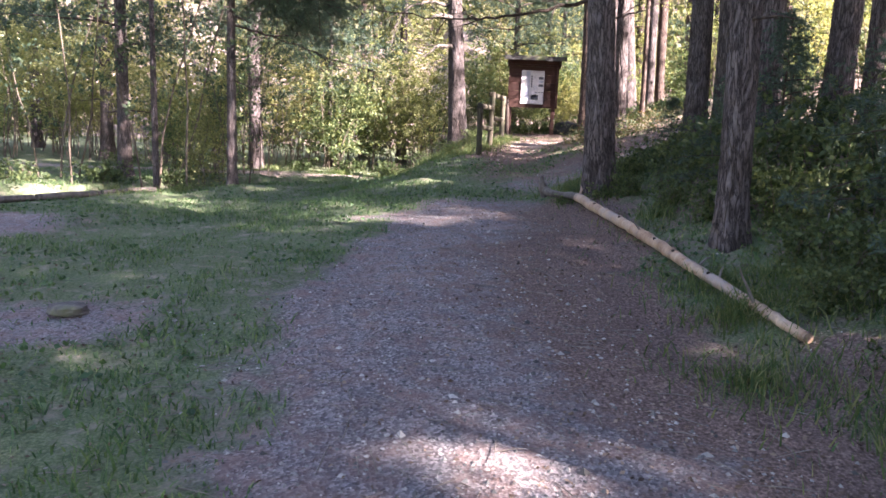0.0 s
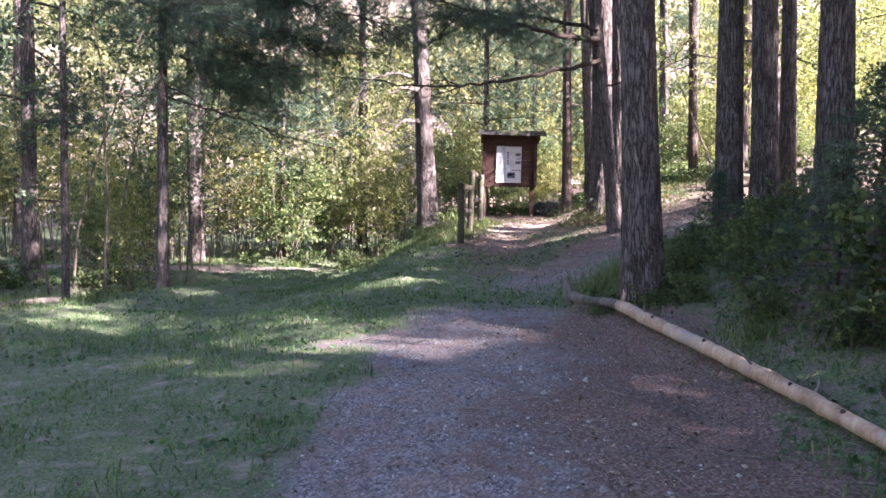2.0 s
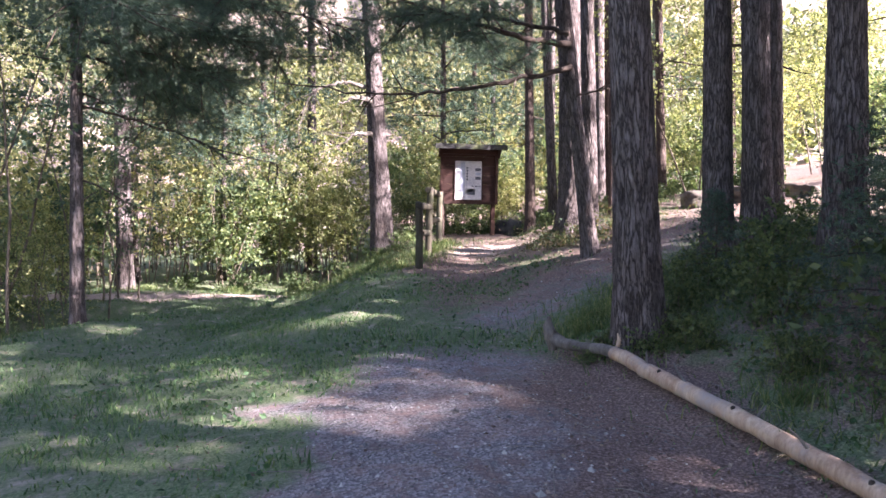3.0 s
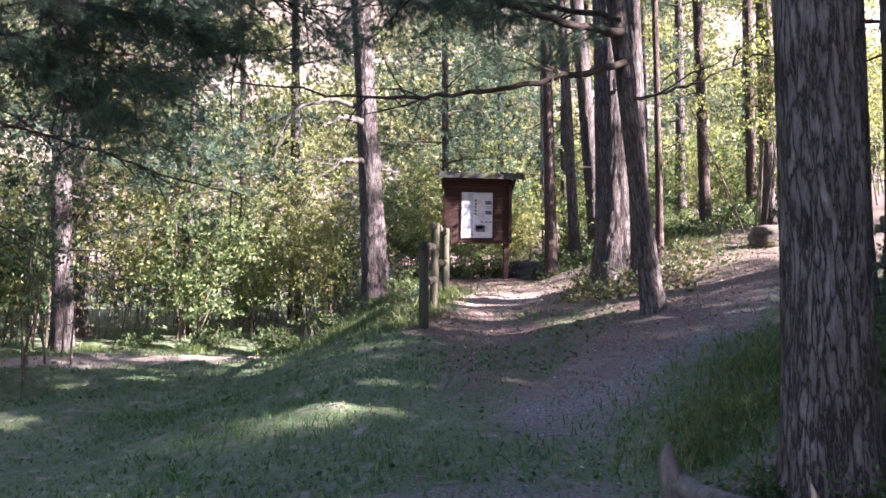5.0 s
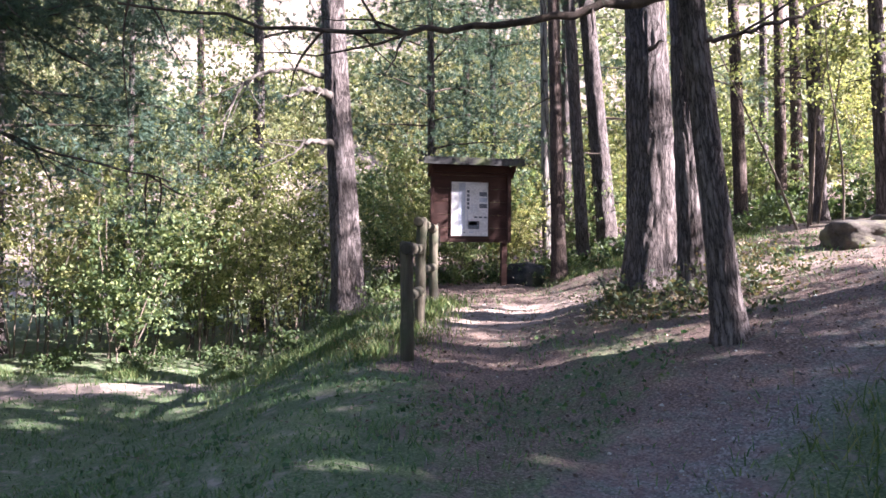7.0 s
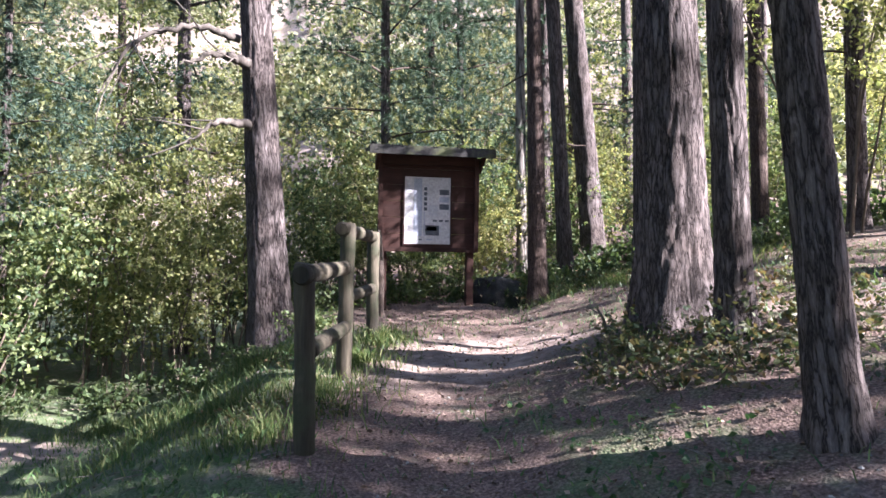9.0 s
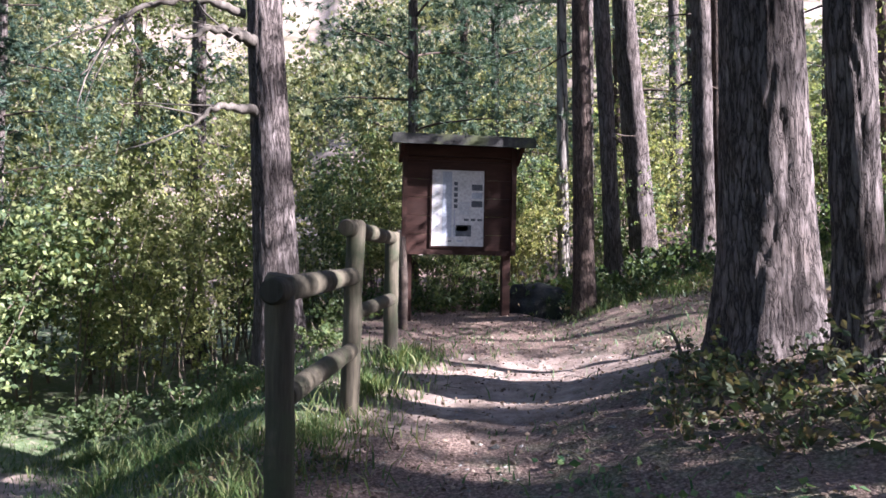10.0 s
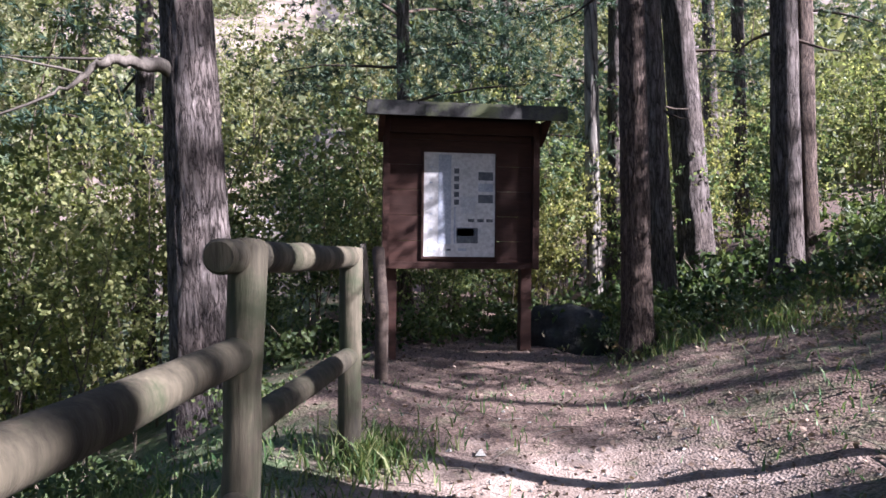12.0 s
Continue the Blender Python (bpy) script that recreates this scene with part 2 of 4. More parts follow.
class Geo:
    """Gathers vertices and faces, then makes one mesh of them."""

    def __init__(self):
        self.v, self.f, self.n = [], [], 0

    def add(self, verts, faces):
        verts, faces = np.asarray(verts, float), np.asarray(faces, int)
        self.v.append(verts)
        self.f.append(faces + self.n)
        self.n += len(verts)
        return self

    def tube(self, points, radii, segs=8, caps=True):
        points, radii = np.asarray(points, float), np.asarray(radii, float)
        d = np.gradient(points, axis=0)
        d /= np.linalg.norm(d, axis=1)[:, None] + 1e-9
        ref = np.where(np.abs(d[:, 2:3]) > 0.9, [[1.0, 0, 0]], [[0, 0, 1.0]])
        ref = ref[:1].repeat(len(d), 0) if np.all(np.abs(d[:, 2]) < 0.98) or np.abs(d[0, 2]) > 0.9 else ref
        a = np.cross(d, ref)
        a /= np.linalg.norm(a, axis=1)[:, None] + 1e-9
        b = np.cross(d, a)
        t = np.arange(segs) * 2 * math.pi / segs
        ring = points[:, None] + radii[:, None, None] * (np.cos(t)[None, :, None] * a[:, None] + np.sin(t)[None, :, None] * b[:, None])
        k = len(points)
        i, j = np.meshgrid(np.arange(k - 1), np.arange(segs), indexing="ij")
        j2 = (j + 1) % segs
        self.add(ring.reshape(-1, 3), np.stack([i * segs + j, (i + 1) * segs + j, (i + 1) * segs + j2, i * segs + j2], -1).reshape(-1, 4))
        if caps:
            for r, c in ((0, points[0]), (k - 1, points[-1])):
                fan = np.vstack([ring[r], c[None]])
                q = np.arange(segs)
                self.add(fan, np.stack([q, (q + 1) % segs, np.full(segs, segs), np.full(segs, segs)], -1))
        return self

    def box(self, lo, hi):
        x, y, z = zip(lo, hi)
        v = [(x[i], y[j], z[k]) for i in (0, 1) for j in (0, 1) for k in (0, 1)]
        return self.add(v, [(0, 1, 3, 2), (4, 6, 7, 5), (0, 4, 5, 1), (2, 3, 7, 6), (0, 2, 6, 4), (1, 5, 7, 3)])

    def leaves(self, centres, size, flat=0.0, long=1.6):
        """A small folded leaf at each centre."""
        n = len(centres)
        d = rng.normal(size=(n, 3))
        d[:, 2] *= 1 - flat
        d /= np.linalg.norm(d, axis=1)[:, None]
        e = rng.normal(size=(n, 3))
        e[:, 2] *= 1 - flat
        w = np.cross(d, np.cross(e, d))
        w /= np.linalg.norm(w, axis=1)[:, None] + 1e-9
        up = np.cross(d, w)
        s = size * rng.uniform(0.6, 1.3, n)[:, None]
        c = np.asarray(centres)
        v = np.stack([c - d * s * long / 2, c + w * s / 2 + up * s * 0.12, c + d * s * long / 2, c - w * s / 2 + up * s * 0.12], 1)
        self.add(v.reshape(-1, 3), np.arange(n * 4).reshape(-1, 4))
        return self

    def needles(self, centres, axes, count, length, width):
        """Tufts of needles round the twig's axis at each centre."""
        n = len(centres)
        d = rng.normal(size=(n, count, 3)) * 0.75 + np.asarray(axes)[:, None] * 0.8
        d /= np.linalg.norm(d, axis=2)[..., None]
        side = np.cross(d, rng.normal(size=(n, count, 3)))
        side /= np.linalg.norm(side, axis=2)[..., None] + 1e-9
        c = np.repeat(np.asarray(centres)[:, None], count, 1)
        ln = length * rng.uniform(0.7, 1.2, (n, count, 1))
        v = np.stack([c + side * width, c - side * width, c + d * ln], 2)
        self.add(v.reshape(-1, 3), np.arange(n * count * 3).reshape(-1, 3))
        return self

    def blades(self, base, height, width, lean=0.35):
        n = len(base)
        t = rng.uniform(0, 2 * math.pi, n)
        side = np.stack([np.cos(t), np.sin(t), np.zeros(n)], 1) * (width * rng.uniform(0.6, 1.3, n))[:, None]
        h = height * rng.uniform(0.5, 1.2, n)
        tip = rng.normal(size=(n, 3)) * lean * h[:, None]
        tip[:, 2] = h
        b = np.asarray(base)
        mid = b + tip * [0.35, 0.35, 0.6]
        v = np.stack([b - side, b + side, mid + side * 0.8, b + tip, mid - side * 0.8], 1)
        self.add(v[:, [0, 1, 2, 4]].reshape(-1, 3), np.arange(n * 4).reshape(-1, 4))
        self.add(v[:, [4, 2, 3]].reshape(-1, 3), np.arange(n * 3).reshape(-1, 3))
        return self

    def mesh(self, name, mat, smooth=True):
        me = bpy.data.meshes.new(name)
        verts = np.concatenate(self.v)
        loops, starts, k = [], [], 0
        for f in self.f:
            if f.shape[1] == 4:
                tri = f[:, 2] == f[:, 3]
                for part_, w in ((f[~tri], 4), (f[tri][:, :3], 3)):
                    if len(part_):
                        loops.append(part_.ravel())
                        starts.append(k + np.arange(len(part_)) * w)
                        k += part_.size
            else:
                loops.append(f.ravel())
                starts.append(k + np.arange(len(f)) * 3)
                k += f.size
        loops, starts = np.concatenate(loops).astype(np.int32), np.concatenate(starts).astype(np.int32)
        me.vertices.add(len(verts))
        me.vertices.foreach_set("co", verts.astype(np.float32).ravel())
        me.loops.add(len(loops))
        me.loops.foreach_set("vertex_index", loops)
        me.polygons.add(len(starts))
        me.polygons.foreach_set("loop_start", starts)
        me.polygons.foreach_set("use_smooth", np.full(len(starts), smooth))
        me.update(calc_edges=True)
        me.validate()
        me.materials.append(mat)
        return me


def part(name, geo, mat, parent=None, label="", smooth=True):
    """One mesh object of the gathered geometry (or of a ready mesh), under its thing."""
    me = geo if isinstance(geo, bpy.types.Mesh) else geo.mesh(name, mat, smooth)
    ob = new(name, me)
    ob.parent = parent
    return tagged(ob, label)


def thing(name, label, category, place=None, group="", kind=""):
    ob = new(name)
    ob.empty_display_size = 0.2
    if place is not None:
        ob.matrix_basis = place
    return tagged(ob, label, category, group, kind)


def smoothstep(a, b, x):
    t = np.clip((x - a) / (b - a), 0, 1)
    return t * t * (3 - 2 * t)


# ---- the ground ----
def ditch(x, y):
    """How deep into the hollow beside the lawn, 0 to 1."""
    cx = np.interp(y, [8, 11, 13, 15, 16.5], [-8.6, -6.9, -5.6, -4.6, -3.4])
    return smoothstep(1.1, 0.3, np.abs(x - cx)) * smoothstep(8.5, 10, y) * smoothstep(16.6, 15.4, y)


def ground_z(x, y):
    x, y = np.asarray(x, float), np.asarray(y, float)
    path_z = np.interp(y, [-20, 0, 5.6, 7.5, 11, 13.6, 16.3, 18, 22, 30], [-0.6, 0.08, 0.47, 0.58, 0.74, 1.0, 1.33, 1.46, 1.66, 1.8])
    lawn_z = np.interp(y, [-20, 0, 5, 10, 20, 30], [-0.6, 0.0, 0.25, 0.34, 0.34, 0.4])
    xa = np.interp(y, [0, 10, 14, 17, 22], [-3.2, -3.4, -2.2, -1.5, -1.2])
    xb = np.interp(y, [0, 10, 14, 17, 19, 22], [0.2, 0.5, 0.7, 1.0, 1.5, 1.6])
    z = lawn_z + (path_z - lawn_z) * smoothstep(0, 1, (x - xa) / (xb - xa))
    xr = np.interp(y, [0, 5, 7.8, 9.3, 11, 12, 13.1, 15.3, 16.3, 18.5, 19.5, 23], [1.8, 1.5, 1.35, 0.85, 1.3, 1.5, 1.25, 1.6, 2.2, 2.8, 3.5, 4.2])
    d = np.maximum(0, x - xr)
    d = np.where(d < 0.5, d * d, d - 0.25)
    z = z + 0.31 * np.minimum(d, 3) + 0.15 * np.maximum(0, d - 3)
    z = z - 0.75 * ditch(x, y)
    z = z + 0.5 * np.maximum(0, y - 34) + 0.25 * np.maximum(0, -x - 40)
    return z


def at(x, y, up=0.0):
    return Vector((x, y, float(ground_z(x, y)) + up))


def path_masks(x, y):
    """Shares of gravel, needle litter and sand on the ground."""
    x, y = np.asarray(x, float), np.asarray(y, float)
    flat = np.stack([x, y, np.zeros_like(x)], -1).reshape(-1, 3)
    x = x + (vnoise(flat * 0.8 + 40).reshape(x.shape) - 0.5) * 1.1 + (vnoise(flat * 2.6 + 13).reshape(x.shape) - 0.5) * 0.45
    cx = np.interp(y, [-20, 0, 4, 7, 9.5, 11.5, 13.5, 16, 18, 22], [0.2, 0.3, 0.25, 0.2, 0.3, 0.8, 1.15, 1.85, 2.4, 3.0])
    half = np.interp(y, [-20, 0, 5, 9, 10.5, 12, 14, 17, 19], [1.3, 1.3, 1.1, 0.8, 0.5, 0.5, 0.7, 1.3, 1.8])
    main = smoothstep(1.5, 0.5, np.abs(x - cx) / half)
    along = np.interp(x, [0.8, 2, 3.5, 5, 8, 14], [10.6, 11.8, 12.9, 13.9, 15.5, 18])
    fork = smoothstep(1.3, 0.2, np.abs(y - along)) * smoothstep(0.4, 1.8, x)
    gravel = np.maximum(main * smoothstep(11.0, 8.3, y), 0.55 * fork)
    gravel = np.maximum(gravel, 0.42 * main * smoothstep(13.5, 15, y) * smoothstep(19, 17, y))
    beside = x - np.interp(y, [0, 9, 12], [0.7, 0.5, 1.4])
    litter = np.maximum(0.6 * main * smoothstep(12.3, 14, y), 0.85 * smoothstep(-0.6, 0.9, beside) * smoothstep(2.9, 1.7, x) * smoothstep(11, 8, y))
    litter = np.maximum(litter, 0.5 * smoothstep(1.0, 2.6, x) * smoothstep(11.2, 12.6, y))
    litter = np.maximum(litter, 0.5 * smoothstep(2.0, 3.2, x))
    litter = np.maximum(litter, 0.4 * smoothstep(11.0, 12.2, y) * smoothstep(0.2, 1.0, x) * smoothstep(14.5, 13.0, y))
    litter = np.maximum(litter, 0.75 * smoothstep(18.2, 20.5, y) * smoothstep(0.5, 1.6, x))
    sand = 0.62 * smoothstep(0.95, 0.25, np.abs(y - 17.6 - 0.05 * (x + 4))) * smoothstep(-0.2, -2.0, x)
    green = np.maximum(smoothstep(1.2, 2.0, x) * smoothstep(5.0, 3.6, x) * smoothstep(8.6, 9.4, y) * smoothstep(along + 0.1, along - 0.9, y), 0.7 * smoothstep(1.5, 2.2, x) * smoothstep(7.5, 5.5, y))
    litter = litter * (1 - 0.8 * green)
    # pale soil that also stands in for sunlight on path strip and slope
    sand = np.maximum(sand, 0.42 * main * smoothstep(14.8, 16.0, y) * smoothstep(17.9, 16.9, y))
    sand = np.maximum(sand, 0.5 * smoothstep(1.0, 0.2, np.hypot((x - 4.3) / 1.3, y - 14.75)))
    bare = np.maximum(0.7 * smoothstep(1.3, 0.4, np.hypot((x + 5.4) / 1.6, y - 8.3)), 0.6 * smoothstep(1.3, 0.4, np.hypot((x + 2.8) / 1.3, (y - 4.4) / 0.8)))
    gravel = np.maximum(gravel, bare)
    return gravel, litter, sand


def build_ground():
    def axis(fine_lo, fine_hi, step, lo, hi):
        a = list(np.arange(fine_lo, fine_hi, step))
        s, v = step, fine_lo
        while v > lo:
            s *= 1.25
            v -= s
            a.insert(0, v)
        s, v = step, a[-1]
        while v < hi:
            s *= 1.25
            v += s
            a.append(v)
        return np.array(a)

    xs, ys = axis(-7.5, 7.0, 0.075, -220, 220), axis(0.5, 21.5, 0.075, -120, 260)
    gx, gy = np.meshgrid(xs, ys, indexing="ij")
    x, y = gx.ravel(), gy.ravel()
    gravel, litter, sand = path_masks(x, y)
    p = np.stack([x, y, np.zeros_like(x)], 1)
    rough = (vnoise(p * 1.3) - 0.5) * 0.09 + (vnoise(p * 4.1 + 9) - 0.5) * 0.045 + (vnoise(p * 9.7 + 5) - 0.5) * 0.02
    z = ground_z(x, y) + rough * (1 - 0.65 * gravel)
    nx, ny = len(xs), len(ys)
    i, j = np.meshgrid(np.arange(nx - 1), np.arange(ny - 1), indexing="ij")
    q = np.stack([i * ny + j, (i + 1) * ny + j, (i + 1) * ny + j + 1, i * ny + j + 1], -1).reshape(-1, 4)
    me = Geo().add(np.stack([x, y, z], 1), q).mesh("ground", GROUND)
    me.materials.append(HILL)
    far = (y[q[:, 0]] > 33).astype(np.int32)
    me.polygons.foreach_set("material_index", far)
    cover = me.color_attributes.new("cover", "FLOAT_COLOR", "POINT")
    cover.data.foreach_set("color", np.stack([gravel, litter, sand, np.ones_like(x)], 1).astype(np.float32).ravel())
    return tagged(part("ground", me, GROUND), "sloping ground of short grass, gravel path and needle litter", "ground", kind="structure")


build_ground()


# ---- trees ----
def trunk_geo(height, radius, bend=0.0, segs=14, rings=26, relief=0.0, flare=0.35, top=0.35):
    """A tapered trunk with a flared foot; relief cuts bark furrows into it."""
    z = np.concatenate([[-0.25], np.linspace(0, 1, rings) ** 1.15 * height])
    k = len(z)
    seed = rng.uniform(0, 30)
    cx = bend * np.sin(z / height * 3.0 + seed) * 0.25 * (z / height)
    cy = bend * np.cos(z / height * 2.3 + seed) * 0.25 * (z / height)
    r = radius * (1 - (1 - top) * np.clip(z, 0, None) / height) * (1 + flare * np.exp(-np.clip(z, 0, None) / (radius * 2.2)))
    t = np.arange(segs) * 2 * math.pi / segs
    zz, tt = np.meshgrid(z, t, indexing="ij")
    lobes = 1 + 0.10 * np.exp(-np.clip(zz, 0, None) / (radius * 2)) * np.sin(tt * 5 + seed) + 0.04 * np.sin(2 * tt + zz * 1.3 + seed)
    rr = r[:, None] * lobes
    if relief:
        q = np.stack([np.cos(tt) * radius * 13 + seed, np.sin(tt) * radius * 13, zz * 3.1], -1).reshape(-1, 3)
        warp = (vnoise(q * 0.7 + 4) - 0.5)[:, None] * [1.2, 1.2, 2.5]
        n1 = 1 - np.abs(2 * vnoise(q * 1.7 + warp) - 1)
        n2 = vnoise(q * 4.3 + warp)
        cut = np.clip((n1 - 0.72) / 0.25, 0, 1)
        rr = rr + (relief * (0.35 * n2 - cut)).reshape(rr.shape)
    v = np.stack([cx[:, None] + rr * np.cos(tt), cy[:, None] + rr * np.sin(tt), zz], -1).reshape(-1, 3)
    i, j = np.meshgrid(np.arange(k - 1), np.arange(segs), indexing="ij")
    j2 = (j + 1) % segs
    return Geo().add(v, np.stack([i * segs + j, i * segs + j2, (i + 1) * segs + j2, (i + 1) * segs + j], -1).reshape(-1, 4))


def limb_path(start, direction, length, droop, steps=7, wiggle=0.06):
    p, d = np.array(start, float), np.array(direction, float)
    out = [p.copy()]
    for _ in range(steps - 1):
        d = d + rng.normal(size=3) * wiggle + [0, 0, -droop / steps]
        d /= np.linalg.norm(d)
        p = p + d * length / (steps - 1)
        out.append(p.copy())
    return np.array(out)


def tufted(path, tufts, spread, from_=0.35):
    """Places and directions of needle tufts on side twigs along a limb."""
    s = rng.uniform(from_, 1, tufts) * (len(path) - 1)
    i = np.minimum(s.astype(int), len(path) - 2)
    c = path[i] + (path[i + 1] - path[i]) * (s - i)[:, None]
    off = rng.normal(size=(tufts, 3)) * spread * [1, 1, 0.5]
    d = path[-1] - path[0]
    ax = off + d / (np.linalg.norm(d) + 1e-9) * 0.15
    return c + off, ax / (np.linalg.norm(ax, axis=1)[:, None] + 1e-9)


def pine(label, radius, height, crown_from, place, bark, relief=0.0, segs=14, rings=26, limbs=16, reach=2.6, tufts=60, dead=4, bend=0.3, group="pines", needle=None, joined=False, size=0.24, flare=0.35, fine=9):
    """A pine: trunk, limbs with needles high up, a few bare snags below them."""
    tree = thing("pine_tree", label, "tree", place, group)
    part("trunk", trunk_geo(height, radius, bend, segs, rings, relief, flare), bark, tree)
    crown, wood = Geo(), Geo()
    for k in range(limbs):
        u = (k + rng.uniform(0, 1)) / limbs
        h = crown_from + (height - crown_from) * u
        a = k * 2.4 + rng.uniform(-0.5, 0.5)
        ln = reach * (1.05 - 0.75 * u) * rng.uniform(0.7, 1.2)
        path = limb_path((0, 0, h), (math.cos(a), math.sin(a), rng.uniform(0.0, 0.45)), ln, 0.35)
        one = wood if joined else Geo()
        one.tube(path, np.linspace(radius * 0.22, 0.008, len(path)), 5, False)
        if not joined:
            part("bough", one, LIMB, tree)
        c, ax = tufted(path, tufts, 0.34)
        crown.needles(c, ax, fine, size, size / 15 if fine < 12 else size / 17)
    part("crown", crown, needle or NEEDLES, tree, "dark green needle crown", False)
    if joined:
        tagged(part("boughs", wood, LIMB, tree), kind="stuff")
    for k in range(dead):
        h = rng.uniform(1.6, crown_from)
        a = rng.uniform(0, 6.28)
        path = limb_path((0, 0, h), (math.cos(a), math.sin(a), rng.uniform(-0.3, 0.3)), rng.uniform(0.3, 1.1), 0.3, 5, 0.15)
        part("snag", Geo().tube(path, np.linspace(radius * 0.16, 0.004, len(path)), 5), LIMB, tree, "bare dead branch")
    return tree


def stand(x, y, lean_x=0.0, lean_y=0.0, turn=0.0, scale=1.0):
    """A pose on the ground; the leans are degrees to the right and ahead."""
    return Matrix.Translation(at(x, y)) @ pose(0, 0, 0, -lean_y, lean_x, 0) @ pose(0, 0, 0, 0, 0, turn) @ Matrix.Scale(scale, 4)


# the trees beside the path, one by one
tree_a = pine("tall grey-brown pine with broken snags on the bank beside the fence", 0.225, 15, 7.5, stand(0.42, 19.2, -4.0, 0), BARK, 0.014, 72, 170, 14, 2.6, 50, 0)
tree_c = pine("straight grey pine with plated bark above the fallen log", 0.185, 15, 5.5, stand(1.99, 9.02, -3.4, 0), BARK, 0.014, 72, 190, 16, 2.8, flare=0.22)
tree_f = pine("grey pine trunk among undergrowth beside the log", 0.132, 14, 5.0, stand(2.5, 6.05, -2.0, 0), BARK, 0.013, 60, 190, 16, 2.8, dead=6)
tree_b = pine("leaning dark pine with long bare limbs over the path", 0.11, 13, 5.6, stand(3.02, 13.2, -7.4, 0), BARK, 0.011, 56, 200, 14, 2.4, dead=2)
tree_d = pine("thick old pine with deeply furrowed bark and knotted foot", 0.245, 17, 8.5, stand(3.55, 15.5, -3.0, 0), BARK, 0.017, 96, 240, 14, 3.0, dead=2, flare=0.5)
tree_e = pine("dark furrowed pine close beside the thick old one", 0.125, 15, 8.0, stand(3.6, 14.82, -2.5, 0), BARK, 0.014, 60, 190, 12, 2.4, dead=2)
thin_g = pine("slender reddish young pine with a bare stem", 0.055, 10, 6.5, stand(4.3, 15.79, -1.5, 0), BARK_RED, 0.004, 24, 60, 10, 1.6, 30, dead=5)


def long_limb(tree, points, radius, twigs, tufts, label="long bare limb", wood=None):
    """A limb of a tree through the points given, with side twigs and needle tufts."""
    p = np.array(points, float)
    s = np.linspace(0, len(p) - 1, 26)
    i = np.minimum(s.astype(int), len(p) - 2)
    path = p[i] + (p[i + 1] - p[i]) * (s - i)[:, None]
    for _ in range(4):
        path[1:-1] = (path[:-2] + 2 * path[1:-1] + path[2:]) / 4
    path[1:-1] += rng.normal(size=(24, 3)) * 0.012
    inv = tree.matrix_basis.inverted()
    rot = np.array(inv.to_3x3())
    local = path @ rot.T + np.array(inv.translation)
    limb = part("limb", Geo().tube(local, np.linspace(radius, 0.007, 26), 9), wood or LIMB, tree, label)
    tuft = Geo()
    for k in range(twigs):
        j = int(rng.integers(4, 25))
        d = local[min(j + 1, 25)] - local[j - 1]
        d = d / np.linalg.norm(d) + rng.normal(size=3) * [0.7, 0.7, 0.45] + [0, 0, -0.15]
        tw = limb_path(local[j], d / np.linalg.norm(d), rng.uniform(0.4, 1.3), 0.35, 6, 0.16)
        part("twig", Geo().tube(tw, np.linspace(0.012, 0.003, 6), 5), wood or LIMB, limb)
        if tufts:
            c, ax = tufted(tw, tufts, 0.11, 0.2)
            tuft.needles(c, ax, 16, 0.11, 0.0024)
    if tufts:
        part("needles", tuft, NEEDLES_BLUE, limb, "dark green needle sprays", False)
    return limb


long_limb(tree_b, [(2.66, 13.1, 4.0), (2.0, 13.1, 3.82), (1.1, 13.1, 3.62), (0.1, 13.1, 3.5), (-1.3, 13.1, 3.62)], 0.04, 9, 0)
long_limb(tree_b, [(2.62, 13.1, 4.3), (1.9, 12.9, 4.3), (0.8, 12.6, 4.5), (-0.6, 12.5, 4.75)], 0.05, 24, 56)
long_limb(tree_b, [(2.62, 13.1, 4.45), (1.8, 13.6, 4.75), (0.9, 14.1, 4.95), (-0.3, 14.3, 4.8)], 0.035, 22, 56)
long_limb(tree_b, [(2.55, 13.1, 5.0), (1.7, 12.6, 5.2), (0.6, 12.2, 5.3), (-0.9, 12.0, 5.2)], 0.035, 24, 56)
long_limb(tree_b, [(2.7, 13.15, 3.6), (3.3, 13.0, 3.75), (4.1, 12.9, 4.15)], 0.02, 4, 0, "bare side branch")
long_limb(tree_a, [(-0.02, 19.2, 4.75), (-0.5, 18.9, 4.8), (-1.1, 18.8, 4.55), (-1.45, 18.7, 3.9)], 0.05, 5, 0, "dead drooping limb", SNAG)
long_limb(tree_a, [(0.1, 19.1, 4.45), (-0.25, 18.75, 4.45), (-0.6, 18.6, 4.25)], 0.07, 3, 0, "pale broken dead limb", SNAG)
long_limb(tree_a, [(0.15, 19.1, 3.72), (-0.2, 18.85, 3.7), (-0.55, 18.8, 3.45)], 0.06, 3, 0, "pale broken dead limb", SNAG)

